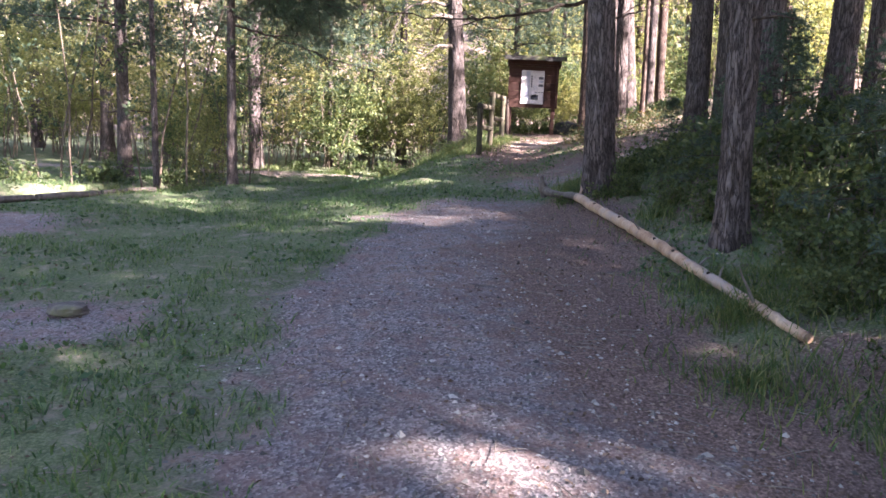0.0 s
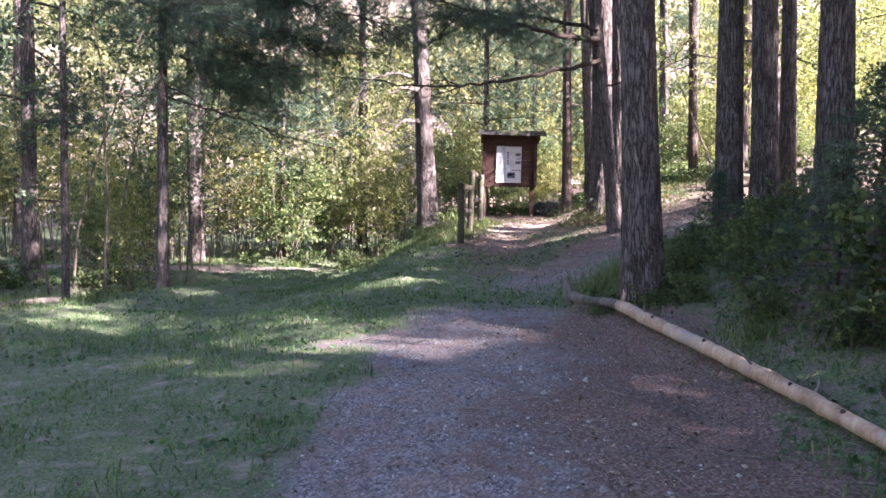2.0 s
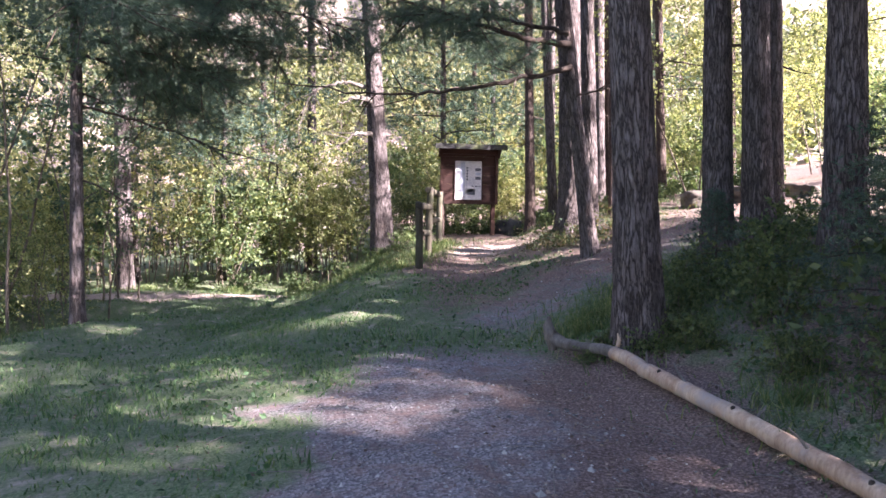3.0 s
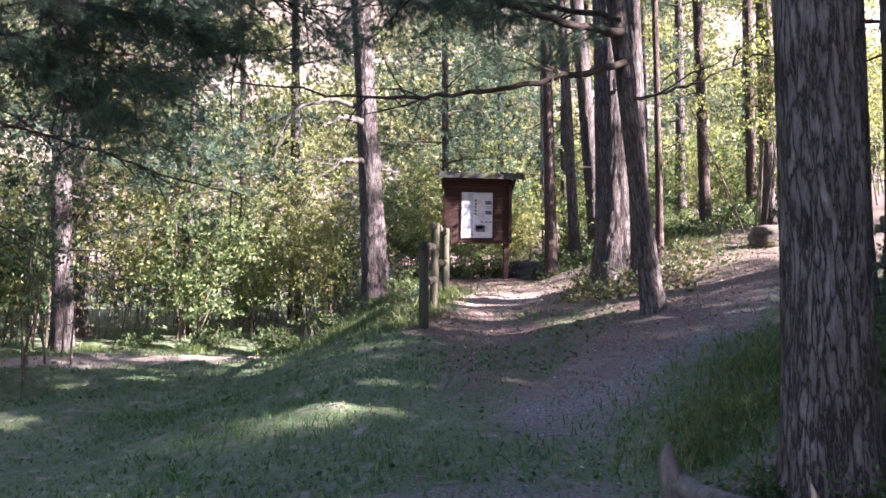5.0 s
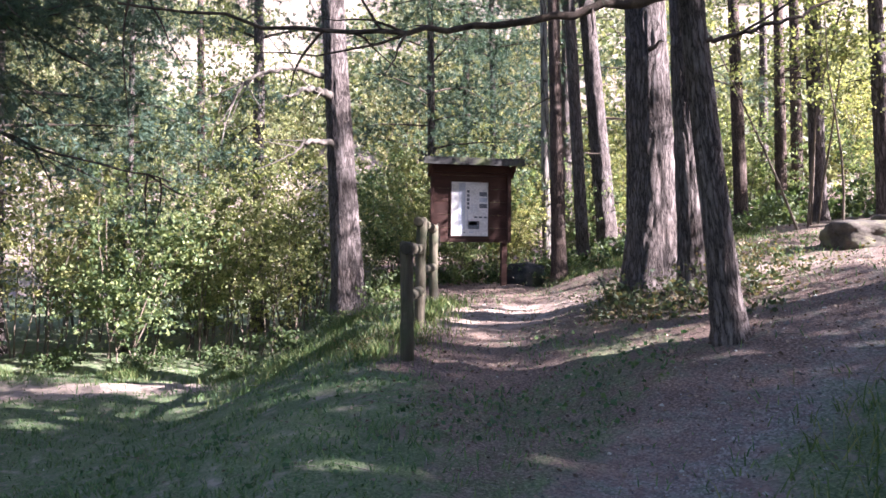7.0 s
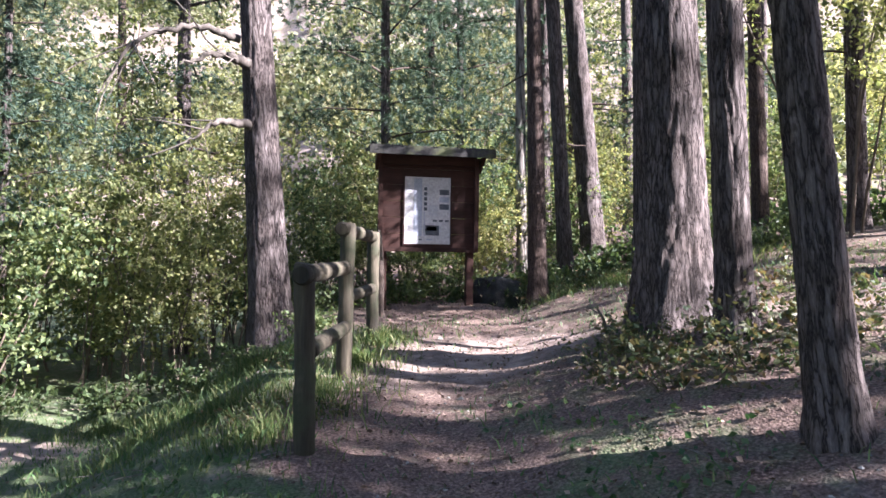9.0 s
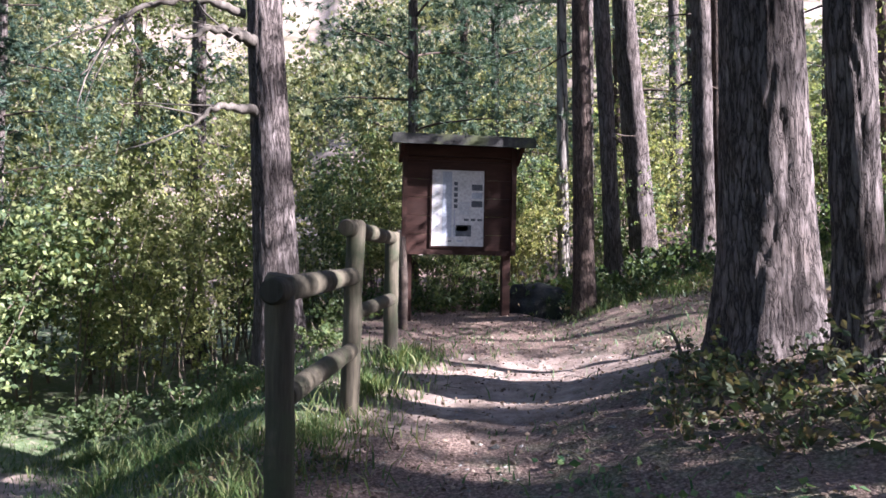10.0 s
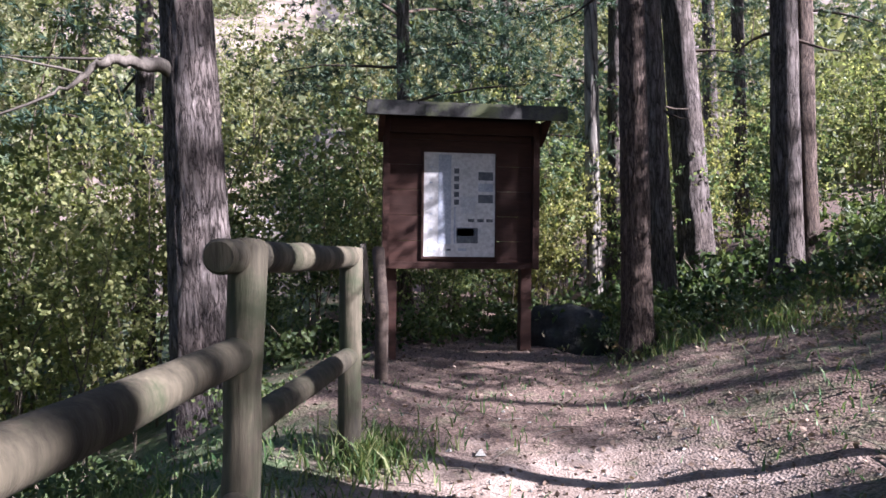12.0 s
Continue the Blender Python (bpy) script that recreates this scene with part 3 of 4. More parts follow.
# farther trunks that share a few builds: 0 to 2 open crowns, 3 dense, 4 low blue-green boughs
kinds = [
    pine("slim reddish pine trunk in the open wood", 0.115, 15, 9.0, stand(3.66, 19.0, -2.0, 0), BARK_RED, 0.008, 28, 80, 9, 2.0, 26, 4, group="wood pines"),
    pine("slim grey pine trunk in the open wood", 0.12, 16, 9.5, stand(4.66, 20.6, -3.5, 0), BARK, 0.008, 28, 80, 9, 2.0, 26, 5, group="wood pines"),
    pine("stout pine trunk with rough bark in the open wood", 0.19, 17, 10.0, stand(5.52, 21.5, -6.0, 0), BARK, 0.014, 40, 110, 10, 2.2, 28, 4, group="wood pines"),
    pine("unseen dense pine added to shade the lawn", 0.17, 16, 5.0, stand(6.4, 8.1, 0, 0), BARK, 0.012, 26, 60, 20, 2.8, 64, 5, group="shade pines", joined=True, size=0.3),
    pine("pine with low blue-green boughs in the thicket", 0.17, 13, 2.9, stand(-4.87, 18.9, -1, 0), BARK, 0.012, 36, 90, 18, 2.5, 110, 5, group="thicket pines", needle=NEEDLES_BLUE, size=0.15, fine=16),
    pine("dark slender pine with boughs hanging over the lawn", 0.095, 12, 3.7, stand(-4.1, 14.1, -0.5, 0), BARK, 0.008, 30, 90, 14, 2.0, 100, 5, group="thicket pines", needle=NEEDLES_BLUE, size=0.15, fine=16),
    pine("young pine with soft blue-green boughs behind the shrubs", 0.1, 9.5, 2.0, stand(2.15, 22.4, -0.5, 0), BARK, 0.006, 26, 60, 36, 1.9, 84, 3, group="thicket pines", needle=NEEDLES_BLUE, size=0.13, fine=16),
]
low_pine = kinds[5]
for limb_points, limb_radius, limb_twigs in (
        ([(-4.1, 14.1, 4.3), (-3.5, 14.1, 4.25), (-2.8, 14.0, 4.0), (-2.2, 13.9, 3.75)], 0.03, 40),
        ([(-4.1, 14.1, 4.7), (-3.2, 13.9, 4.6), (-2.2, 13.8, 4.4), (-1.2, 13.7, 4.05)], 0.035, 52),
        ([(-4.1, 14.1, 5.0), (-3.0, 13.8, 5.0), (-1.8, 13.6, 4.8), (-0.3, 13.5, 4.45)], 0.035, 56),
        ([(-4.1, 14.1, 5.3), (-3.4, 13.6, 5.5), (-2.4, 13.3, 5.3), (-1.2, 13.1, 5.0)], 0.035, 44),
        ([(-4.1, 14.1, 4.5), (-3.9, 13.4, 4.6), (-3.5, 12.8, 4.5), (-3.0, 12.2, 4.3)], 0.03, 36),
        ([(-4.1, 14.1, 4.1), (-3.7, 14.3, 4.0), (-3.2, 14.5, 3.8), (-2.7, 14.6, 3.55)], 0.025, 40)):
    long_limb(low_pine, limb_points, limb_radius, limb_twigs, 34, "needled limb")
long_limb(low_pine, [(-4.1, 14.1, 3.4), (-3.2, 14.6, 3.2), (-2.3, 15.0, 2.9), (-1.4, 15.3, 2.7)], 0.02, 9, 10, "thin low limb")
MORE_PINES = [
    # kind, x, y, lean, turn, scale
    (1, 5.6, 20.0, -1.5, 40, 1.15), (0, 5.95, 20.2, -2.0, 80, 1.1), (0, 6.54, 18.64, -3, 10, 0.9), (1, 7.33, 17.9, -2.5, 120, 1.0),
    (0, 9.15, 21.4, -1, 200, 1.0), (1, 7.6, 16.9, -4, 60, 0.9), (0, 10.4, 22.6, -2, 20, 1.1), (2, 4.0, 11.5, -2, 0, 0.9),
    (2, 4.35, 11.25, -2.2, 90, 0.9), (2, 4.25, 9.65, -1.5, 150, 0.95), (2, 5.15, 9.6, 0.5, 60, 1.0), (1, 5.4, 12.6, -2, 30, 1.0),
    (1, 6.3, 10.8, -1, 80, 1.1), (1, 5.3, 6.9, 1, 45, 1.1), (1, 8.3, 25.2, -2, 10, 1.0), (0, 6.6, 25.0, -2, 70, 1.0),
    (1, 11.5, 25.5, -1, 130, 1.0), (2, 9.6, 28.5, -2, 50, 0.9), (0, 3.7, 26.5, -1, 50, 0.95), (6, -3.4, 21.6, 0, 140, 0.8), (6, 3.9, 24.4, -1, 60, 1.0), (4, -1.4, 24.6, -0.5, 95, 0.95), (4, 5.6, 24.2, -1.0, 190, 0.85), (4, 9.0, 24.6, -1.0, 70, 0.9),
    (4, -5.5, 21.4, -0.5, 200, 1.15), (4, -6.6, 15.0, 0, 60, 0.8), (4, -9.5, 20.5, 0, 90, 1.0), (4, -12.5, 17.5, 0, 30, 1.1),
    (0, -3.0, 27.0, -1, 30, 1.0), (4, -14.0, 25.0, 0, 50, 1.0), (1, -5.4, 13.6, 0, 50, 0.55),
]
for k, x, y, lean, turn, s in MORE_PINES:
    copy_thing(kinds[k], stand(x, y, lean, 0, turn, s))
birch = pine("birch trunk with white and black bark", 0.095, 14, 9.0, stand(4.4, 21.9, -1.5, 0), BIRCH, 0.003, 24, 70, 8, 1.8, 10, 2, group="birches", needle=LEAF_GREEN)

# unseen pines added to the right and behind, whose crowns shade the lawn
shade_rng = np.random.default_rng(21)
placed = [(6.4, 8.1)]
# rows along the sun's direction, added to set where the shade ends
edge_row = [(8.6 + 2.2 * k, (11.3 - 0.5 * (8.6 + 2.2 * k)) / 0.866) for k in range(9)] + [(9.7 + 2.2 * k, (9.0 - 0.5 * (9.7 + 2.2 * k)) / 0.866) for k in range(8)]
placed += edge_row
for _ in range(4000):
    x, y = shade_rng.uniform(7.5, 30), shade_rng.uniform(-22, 13)
    if y > (7.0 - 0.5 * x) / 0.866 or (x < 9 and y > 9) or any((x - a) ** 2 + (y - b) ** 2 < 9.5 for a, b in placed):
        continue
    placed.append((x, y))
    if len(placed) > 48:
        break
for x, y in edge_row:
    copy_thing(kinds[3], stand(x, y, shade_rng.uniform(-2, 2), 0, shade_rng.uniform(0, 360), shade_rng.uniform(0.68, 0.8)))
for x, y in placed[1 + len(edge_row):]:
    copy_thing(kinds[3], stand(x, y, shade_rng.uniform(-3, 3), shade_rng.uniform(-3, 3), shade_rng.uniform(0, 360), shade_rng.uniform(0.9, 1.2)))
for x, y in ((-4, -6), (3, -5), (-9, -3), (-11, 4), (-13, 9), (0, -10), (5.4, 0.5), (6.2, 3.8), (-6, -12), (8.2, -0.2), (10.5, -2.5), (13.0, -2.0), (9.0, -4.5)):
    copy_thing(kinds[3], stand(x, y, 0, 0, shade_rng.uniform(0, 360), 1.0))
# smaller unseen pines added to shade path, fence, bank and board
for x, y, s in ((10.5, 9.5, 0.7), (12.0, 7.8, 0.74), (9.6, -2.4, 0.62), (8.6, -2.9, 0.62), (12.5, 12.4, 0.6), (13.2, 14.3, 0.58), (11.2, 15.2, 0.5)):
    copy_thing(kinds[3], stand(x, y, 0, 0, shade_rng.uniform(0, 360), s))


# ---- shrubs ----
def shrub(label, place, stems, height, spread, leaves, leaf, leaf_size, group, base=0.35, name="shrub"):
    """Thin stems that fan from one foot, with leaves on their upper parts."""
    ob = thing(name, label, "shrub", place, group)
    crown = Geo()
    for k in range(stems):
        a = rng.uniform(0, 6.28)
        out = rng.uniform(0.05, 0.5) * spread / height
        h = height * rng.uniform(0.6, 1.1)
        path = limb_path((rng.normal() * 0.15 * spread, rng.normal() * 0.15 * spread, -0.08), (math.cos(a) * out, math.sin(a) * out, 1), h, -0.0, 8, 0.09)
        part("stem", Geo().tube(path, np.linspace(0.006 + 0.0028 * height, 0.003, len(path)), 5, False), STEM, ob)
        n = leaves // stems
        twigs = max(5, n // 22)
        s = rng.uniform(base, 1, twigs) * (len(path) - 1)
        i = np.minimum(s.astype(int), len(path) - 2)
        c = path[i] + (path[i + 1] - path[i]) * (s - i)[:, None]
        reach = rng.normal(size=(twigs, 3)) * [0.26, 0.26, 0.13] * spread + [0, 0, 0.03 * height]
        w = rng.integers(0, twigs, n)
        crown.leaves(c[w] + reach[w] * rng.uniform(0.15, 1, (n, 1)) + rng.normal(size=(n, 3)) * leaf_size * 0.7, leaf_size)
    part("foliage", crown, leaf, ob, "", False)
    return ob


SH = "thicket"
shrubs = [
    shrub("tall thicket shrub with yellow-green leaves toned for sunlight", stand(-1.6, 20.6), 8, 3.2, 2.0, 4200, LEAF_SUN, 0.046, SH, 0.3),
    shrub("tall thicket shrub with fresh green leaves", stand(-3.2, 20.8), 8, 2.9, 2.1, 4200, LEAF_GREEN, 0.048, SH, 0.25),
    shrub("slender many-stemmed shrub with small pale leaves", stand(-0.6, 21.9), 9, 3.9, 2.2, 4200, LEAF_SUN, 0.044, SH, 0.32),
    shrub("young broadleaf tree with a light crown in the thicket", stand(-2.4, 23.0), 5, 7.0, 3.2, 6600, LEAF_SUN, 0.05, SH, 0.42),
    shrub("tall broadleaf tree with yellowing crown before the hillside", stand(-6.0, 30.0), 4, 11.5, 5.0, 4600, HILL_LEAF, 0.1, SH, 0.3),
    shrub("broadleaf tree with drooping sprays, leaves toned dark for shade, beside the hollow", stand(-5.7, 14.6), 4, 6.8, 2.9, 2200, LEAF_SHADE, 0.056, SH, 0.26),
]
th = np.random.default_rng(5)
spots = []
for _ in range(3000):
    x, y = th.uniform(-16, 15), th.uniform(19.9, 26)
    if (x > -0.3 and y < 21.7) or (x > 2.5 and y < 22.2 + 0.45 * (x - 2)) or any((x - a) ** 2 + (y - b) ** 2 < 2.1 for a, b in spots):
        continue
    spots.append((x, y))
    if len(spots) > 60:
        break
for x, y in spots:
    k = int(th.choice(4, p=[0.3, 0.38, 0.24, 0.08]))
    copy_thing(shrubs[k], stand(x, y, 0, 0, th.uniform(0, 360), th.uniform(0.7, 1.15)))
for k in range(16):
    copy_thing(shrubs[4 if k % 3 else 3], stand(-22 + 44 * (k + th.uniform(0, 1)) / 16, th.uniform(30, 46), 0, 0, th.uniform(0, 360), th.uniform(0.8, 1.25)))
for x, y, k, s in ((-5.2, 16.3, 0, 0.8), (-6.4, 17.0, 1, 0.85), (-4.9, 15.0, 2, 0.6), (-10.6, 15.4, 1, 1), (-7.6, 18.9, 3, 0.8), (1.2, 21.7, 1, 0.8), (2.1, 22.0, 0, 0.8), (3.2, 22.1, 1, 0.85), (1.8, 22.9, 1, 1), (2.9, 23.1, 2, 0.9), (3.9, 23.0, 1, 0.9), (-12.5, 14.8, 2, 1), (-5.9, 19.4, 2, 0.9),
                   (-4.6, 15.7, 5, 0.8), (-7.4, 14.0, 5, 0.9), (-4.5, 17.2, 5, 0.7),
                   # the sapling at (6.9, 17.1) is added to shade the notice board
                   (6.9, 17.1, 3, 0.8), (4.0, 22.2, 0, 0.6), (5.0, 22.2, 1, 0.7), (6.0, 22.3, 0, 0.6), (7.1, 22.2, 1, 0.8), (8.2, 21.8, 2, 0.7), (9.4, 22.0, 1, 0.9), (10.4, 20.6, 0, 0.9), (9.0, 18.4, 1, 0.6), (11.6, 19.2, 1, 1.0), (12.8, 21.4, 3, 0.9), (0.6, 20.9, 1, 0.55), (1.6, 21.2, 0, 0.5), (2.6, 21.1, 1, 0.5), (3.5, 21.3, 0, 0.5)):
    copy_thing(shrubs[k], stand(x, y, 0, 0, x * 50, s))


def low_bush(label, place, leaves, height, spread, leaf, size, group):
    return shrub(label, place, 9, height, spread, leaves, leaf, size, group, 0.1, "bush")


BU = "undergrowth"
bushes = [
    low_bush("dense dark green bush in the shade of the pines", stand(3.4, 7.3), 2200, 1.0, 1.5, LEAF_DARK, 0.05, BU),
    low_bush("low bramble with green and rusty leaves", stand(3.05, 14.35), 750, 0.26, 1.2, LEAF_RUST, 0.034, BU),
    low_bush("low leafy green undergrowth on needle litter", stand(4.9, 19.6), 900, 0.5, 1.1, LEAF_DARK, 0.045, BU),
]


def young_fir(place, height, label):
    ob = thing("young_fir", label, "shrub", place, BU)
    part("stem", Geo().tube([(0, 0, -0.1), (0.01, 0.02, height * 0.5), (0, 0, height)], [0.022, 0.014, 0.004], 7), LIMB, ob)
    spray = Geo()
    for k in range(26):
        u = (k + 0.5) / 26
        a = k * 2.4
        path = limb_path((0, 0, height * (0.08 + 0.9 * u)), (math.cos(a), math.sin(a), 0.1), height * 0.62 * (1.05 - u), 0.35, 6, 0.08)
        part("branch", Geo().tube(path, np.linspace(0.009, 0.002, 6), 4, False), LIMB, ob)
        c, ax = tufted(path, 46, 0.075, 0.1)
        spray.needles(c, ax, 9, 0.06, 0.005)
    part("needles", spray, NEEDLES_BLUE, ob, "", False)
    return ob


fir = young_fir(stand(3.9, 8.4), 1.7, "young fir with drooping needle branches on the shady bank")
for x, y, s in ((3.0, 7.6, 0.75), (4.6, 7.2, 1.0), (3.5, 4.9, 1.15), (4.9, 10.3, 0.8), (4.4, 5.8, 1.2), (3.1, 9.9, 0.55), (3.4, 3.6, 1.1)):
    copy_thing(fir, stand(x, y, 0, 0, x * 97, s))
for k, x, y, s in ((0, 3.9, 6.5, 0.86), (0, 2.9, 8.6, 0.55), (0, 4.7, 8.8, 0.78), (0, 3.2, 9.2, 0.58), (0, 3.9, 10.2, 0.62), (0, 3.1, 6.4, 0.62), (0, 4.3, 5.0, 0.94), (0, 5.4, 8.2, 0.94),
                   (0, 3.5, 5.6, 0.70), (0, 2.9, 4.6, 0.55), (0, 3.9, 3.6, 0.94), (0, 2.45, 9.35, 0.4), (0, 2.25, 8.65, 0.34), (0, 4.9, 11.3, 0.55), (0, 5.6, 6.0, 1.01), (0, 3.2, 2.6, 0.78),
                   (1, 3.5, 14.2, 1.0), (1, 3.95, 14.25, 0.9), (1, 3.2, 14.9, 0.8), (1, 4.4, 14.5, 0.9), (1, 2.75, 14.8, 0.7), (1, 3.1, 15.2, 0.6), (1, 4.6, 15.5, 0.8),
                   (0, 2.7, 3.4, 0.5), (0, 2.5, 4.3, 0.4), (0, 3.2, 3.9, 0.6), (0, 2.3, 2.7, 0.4), (0, 2.9, 2.2, 0.6), (0, 2.75, 5.2, 0.45), (0, 2.7, 7.0, 0.45), (0, 2.5, 7.8, 0.4), (0, 2.75, 9.6, 0.45), (0, 3.3, 10.6, 0.4),
                   # bushes added along the hollow to darken it
                   (2, -5.6, 13.0, 0.8), (2, -5.2, 13.9, 0.8), (2, -4.8, 14.6, 0.7), (2, -6.1, 12.4, 0.8), (2, -6.8, 11.4, 0.9), (2, -4.3, 15.3, 0.6), (2, -7.4, 12.6, 1.0), (2, -6.4, 13.8, 1.0), (2, -5.6, 14.9, 0.9),
                   (2, 4.7, 19.9, 0.9), (2, 3.75, 20.3, 0.8), (2, 4.2, 19.2, 0.6), (2, 5.9, 19.5, 1.1), (2, 6.2, 18.4, 0.8), (2, 4.6, 18.95, 0.45), (1, 5.4, 18.2, 0.8), (1, 4.2, 18.6, 0.6), (2, 6.0, 17.7, 0.6), (1, 3.75, 19.0, 0.8), (1, 5.0, 17.6, 0.6), (1, 4.5, 17.9, 0.5), (2, 5.5, 18.9, 1.0), (2, 4.3, 20.1, 1.1), (2, 6.4, 19.4, 1.1), (2, 3.9, 19.6, 0.7), (2, 5.2, 20.7, 1.2), (2, 7.2, 18.6, 1.1), (2, 6.9, 20.2, 1.3),
                   (2, 8.2, 17.7, 1.2), (1, 3.5, 20.2, 0.9), (2, 8.5, 19.2, 1.5), (2, 0.9, 18.2, 0.6), (1, 0.55, 16.6, 0.5), (2, -0.4, 18.6, 0.8), (2, 0.2, 17.6, 0.6),
                   (2, 1.5, 20.4, 0.8), (2, 2.2, 20.5, 0.9), (2, 2.9, 20.6, 0.9), (2, 1.0, 20.2, 0.9), (2, 3.6, 20.9, 1.0), (2, 4.5, 21.2, 1.1), (2, 5.4, 21.6, 1.2), (2, 6.3, 21.2, 1.2), (2, 7.6, 20.9, 1.2), (2, 8.6, 20.6, 1.3), (2, 7.9, 19.3, 1.1), (1, 4.6, 18.4, 0.8), (1, 5.3, 18.5, 0.8), (2, 2.0, 8.78, 0.45), (2, 2.22, 8.95, 0.55), (2, 1.75, 9.15, 0.3), (2, 1.55, 8.95, 0.28), (1, 0.45, 15.2, 0.5), (1, 0.85, 15.1, 0.4), (2, -1.4, 19.4, 0.9), (2, -2.6, 19.4, 0.9), (2, -3.8, 19.6, 0.8), (2, -6.8, 19.3, 0.9), (2, -8.3, 18.9, 1.0)):
    copy_thing(bushes[k], stand(x, y, 0, 0, x * 77 + y * 31, s))


# ---- notice board ----
def notice_board(place):
    ob = thing("notice_board", "dark red-brown wooden notice board with small roof and poster", "notice board", place)
    for s in (-1, 1):
        part("post", Geo().box((s * 0.63 - 0.05, 0.0, -0.3), (s * 0.63 + 0.05, 0.11, 2.12)), BOARD, ob, smooth=False)
    for k in range(6):
        z = 0.845 + k * 0.218
        part("plank", Geo().box((-0.7, -0.03, z), (0.7, -0.002, z + 0.214)), BOARD, ob, smooth=False)
    for s in (-1, 1):
        part("side_trim", Geo().box((s * 0.69 - 0.03, -0.1, 0.82), (s * 0.69 + 0.03, -0.032, 2.1)), BOARD, ob, smooth=False)
    part("bottom_trim", Geo().box((-0.658, -0.085, 0.82), (0.658, -0.032, 0.875)), BOARD, ob, smooth=False)
    part("header", Geo().box((-0.658, -0.1, 1.98), (0.658, -0.032, 2.1)), BOARD, ob, smooth=False)
    roof = part("roof", Geo().add([(-0.87, -0.36, 2.1), (0.87, -0.36, 2.1), (0.87, 0.34, 2.2), (-0.87, 0.34, 2.2), (-0.87, -0.36, 2.14), (0.87, -0.36, 2.14), (0.87, 0.34, 2.24), (-0.87, 0.34, 2.24)],
         [(0, 3, 2, 1), (4, 5, 6, 7), (0, 1, 5, 4), (1, 2, 6, 5), (2, 3, 7, 6), (3, 0, 4, 7)]), ROOF, ob, "weathered grey board roof with moss", False)
    part("fascia", Geo().box((-0.88, -0.385, 2.07), (0.88, -0.362, 2.165)), ROOF, roof, smooth=False)
    for k in range(4):
        x = -0.66 + 0.44 * k
        part("batten", Geo().box((x - 0.215, -0.37, 2.169), (x + 0.215, -0.1, 2.19)), ROOF, roof, smooth=False)
    for s in (-1, 1):
        part("bracket", Geo().add([(s * 0.74 - 0.025, -0.3, 2.09), (s * 0.74 + 0.025, -0.3, 2.09), (s * 0.74 + 0.025, -0.02, 1.9), (s * 0.74 - 0.025, -0.02, 1.9), (s * 0.74 - 0.025, 0.0, 2.09), (s * 0.74 + 0.025, 0.0, 2.09)],
             [(0, 1, 2, 3), (4, 3, 2, 5), (0, 4, 5, 1), (0, 3, 4, 4), (1, 5, 2, 2)]), BOARD, ob, smooth=False)
    # the poster, lower left corner at (px, pz)
    px, pz, w, h = -0.345, 0.925, 0.66, 0.9
    poster = part("poster", Geo().box((px, -0.042, pz), (px + w, -0.033, pz + h)), PAPER, ob, "white information sheet with grey pictures", False)
    for lo, hi in (((-0.02, -0.02), (w + 0.02, 0.0)), ((-0.02, h), (w + 0.02, h + 0.02)), ((-0.02, 0), (0, h)), ((w, 0), (w + 0.02, h))):
        part("poster_frame", Geo().box((px + lo[0], -0.05, pz + lo[1]), (px + hi[0], -0.0325, pz + hi[1])), BOARD, poster, smooth=False)

    def printed(x0, z0, x1, z1, mat):
        part("print", Geo().box((px + x0 * w, -0.0445, pz + z0 * h), (px + x1 * w, -0.0425, pz + z1 * h)), mat, poster, smooth=False)

    printed(0.2, 0.12, 0.38, 0.98, GREYBLUE)
    printed(0.42, 0.12, 0.445, 0.48, GREYBLUE)
    for k in range(5):
        printed(0.42, 0.5 + 0.075 * k, 0.49, 0.55 + 0.075 * k, INK)
    for k in range(3):
        printed(0.76, 0.52 + 0.11 * k, 0.97, 0.6 + 0.11 * k, GREYBLUE if k == 1 else INK)
    for x in (0.62, 0.75, 0.88):
        printed(x, 0.335, x + 0.09, 0.365, INK)
    printed(0.46, 0.13, 0.76, 0.28, INK)
    printed(0.47, 0.2, 0.7, 0.27, GREYBLUE)
    printed(0.32, 0.055, 0.38, 0.075, INK)
    printed(0.48, 0.055, 0.6, 0.08, GREYBLUE)
    printed(0.04, 0.04, 0.16, 0.12, GREYBLUE)
    for k in range(5):
        printed(0.08, 0.25 + 0.15 * k, 0.12, 0.265 + 0.15 * k, GREYBLUE)
    for k in range(14):
        printed(0.52, 0.42 + 0.012 * k, 0.72, 0.424 + 0.012 * k, GREYBLUE)
    return ob


notice_board(Matrix.Translation((2.37, 19.72, 1.48)) @ Matrix.Diagonal((0.925, 1, 0.975, 1)))


# ---- fence of round timber ----
FENCE_POSTS = [(0.73, 14.4, 2.15), (1.05, 15.95, 2.44), (1.4, 17.3, 2.44)]


def timber(name, a, b, r, parent, segs=18, label=""):
    """A round pole with a little taper, checks and rounded ends."""
    a, b = np.array(a, float), np.array(b, float)
    n = 14
    s = np.linspace(0, 1, n)
    p = a + (b - a) * s[:, None] + rng.normal(size=(n, 3)) * r * 0.03
    rad = r * (1 + 0.03 * np.sin(s * 9 + r * 300))
    rad[0] *= 0.82
    rad[-1] *= 0.82
    p[1] = a + (b - a) / np.linalg.norm(b - a) * 0.012
    p[-2] = b - (b - a) / np.linalg.norm(b - a) * 0.012
    return part(name, Geo().tube(p, rad, segs), FENCE, parent, label)


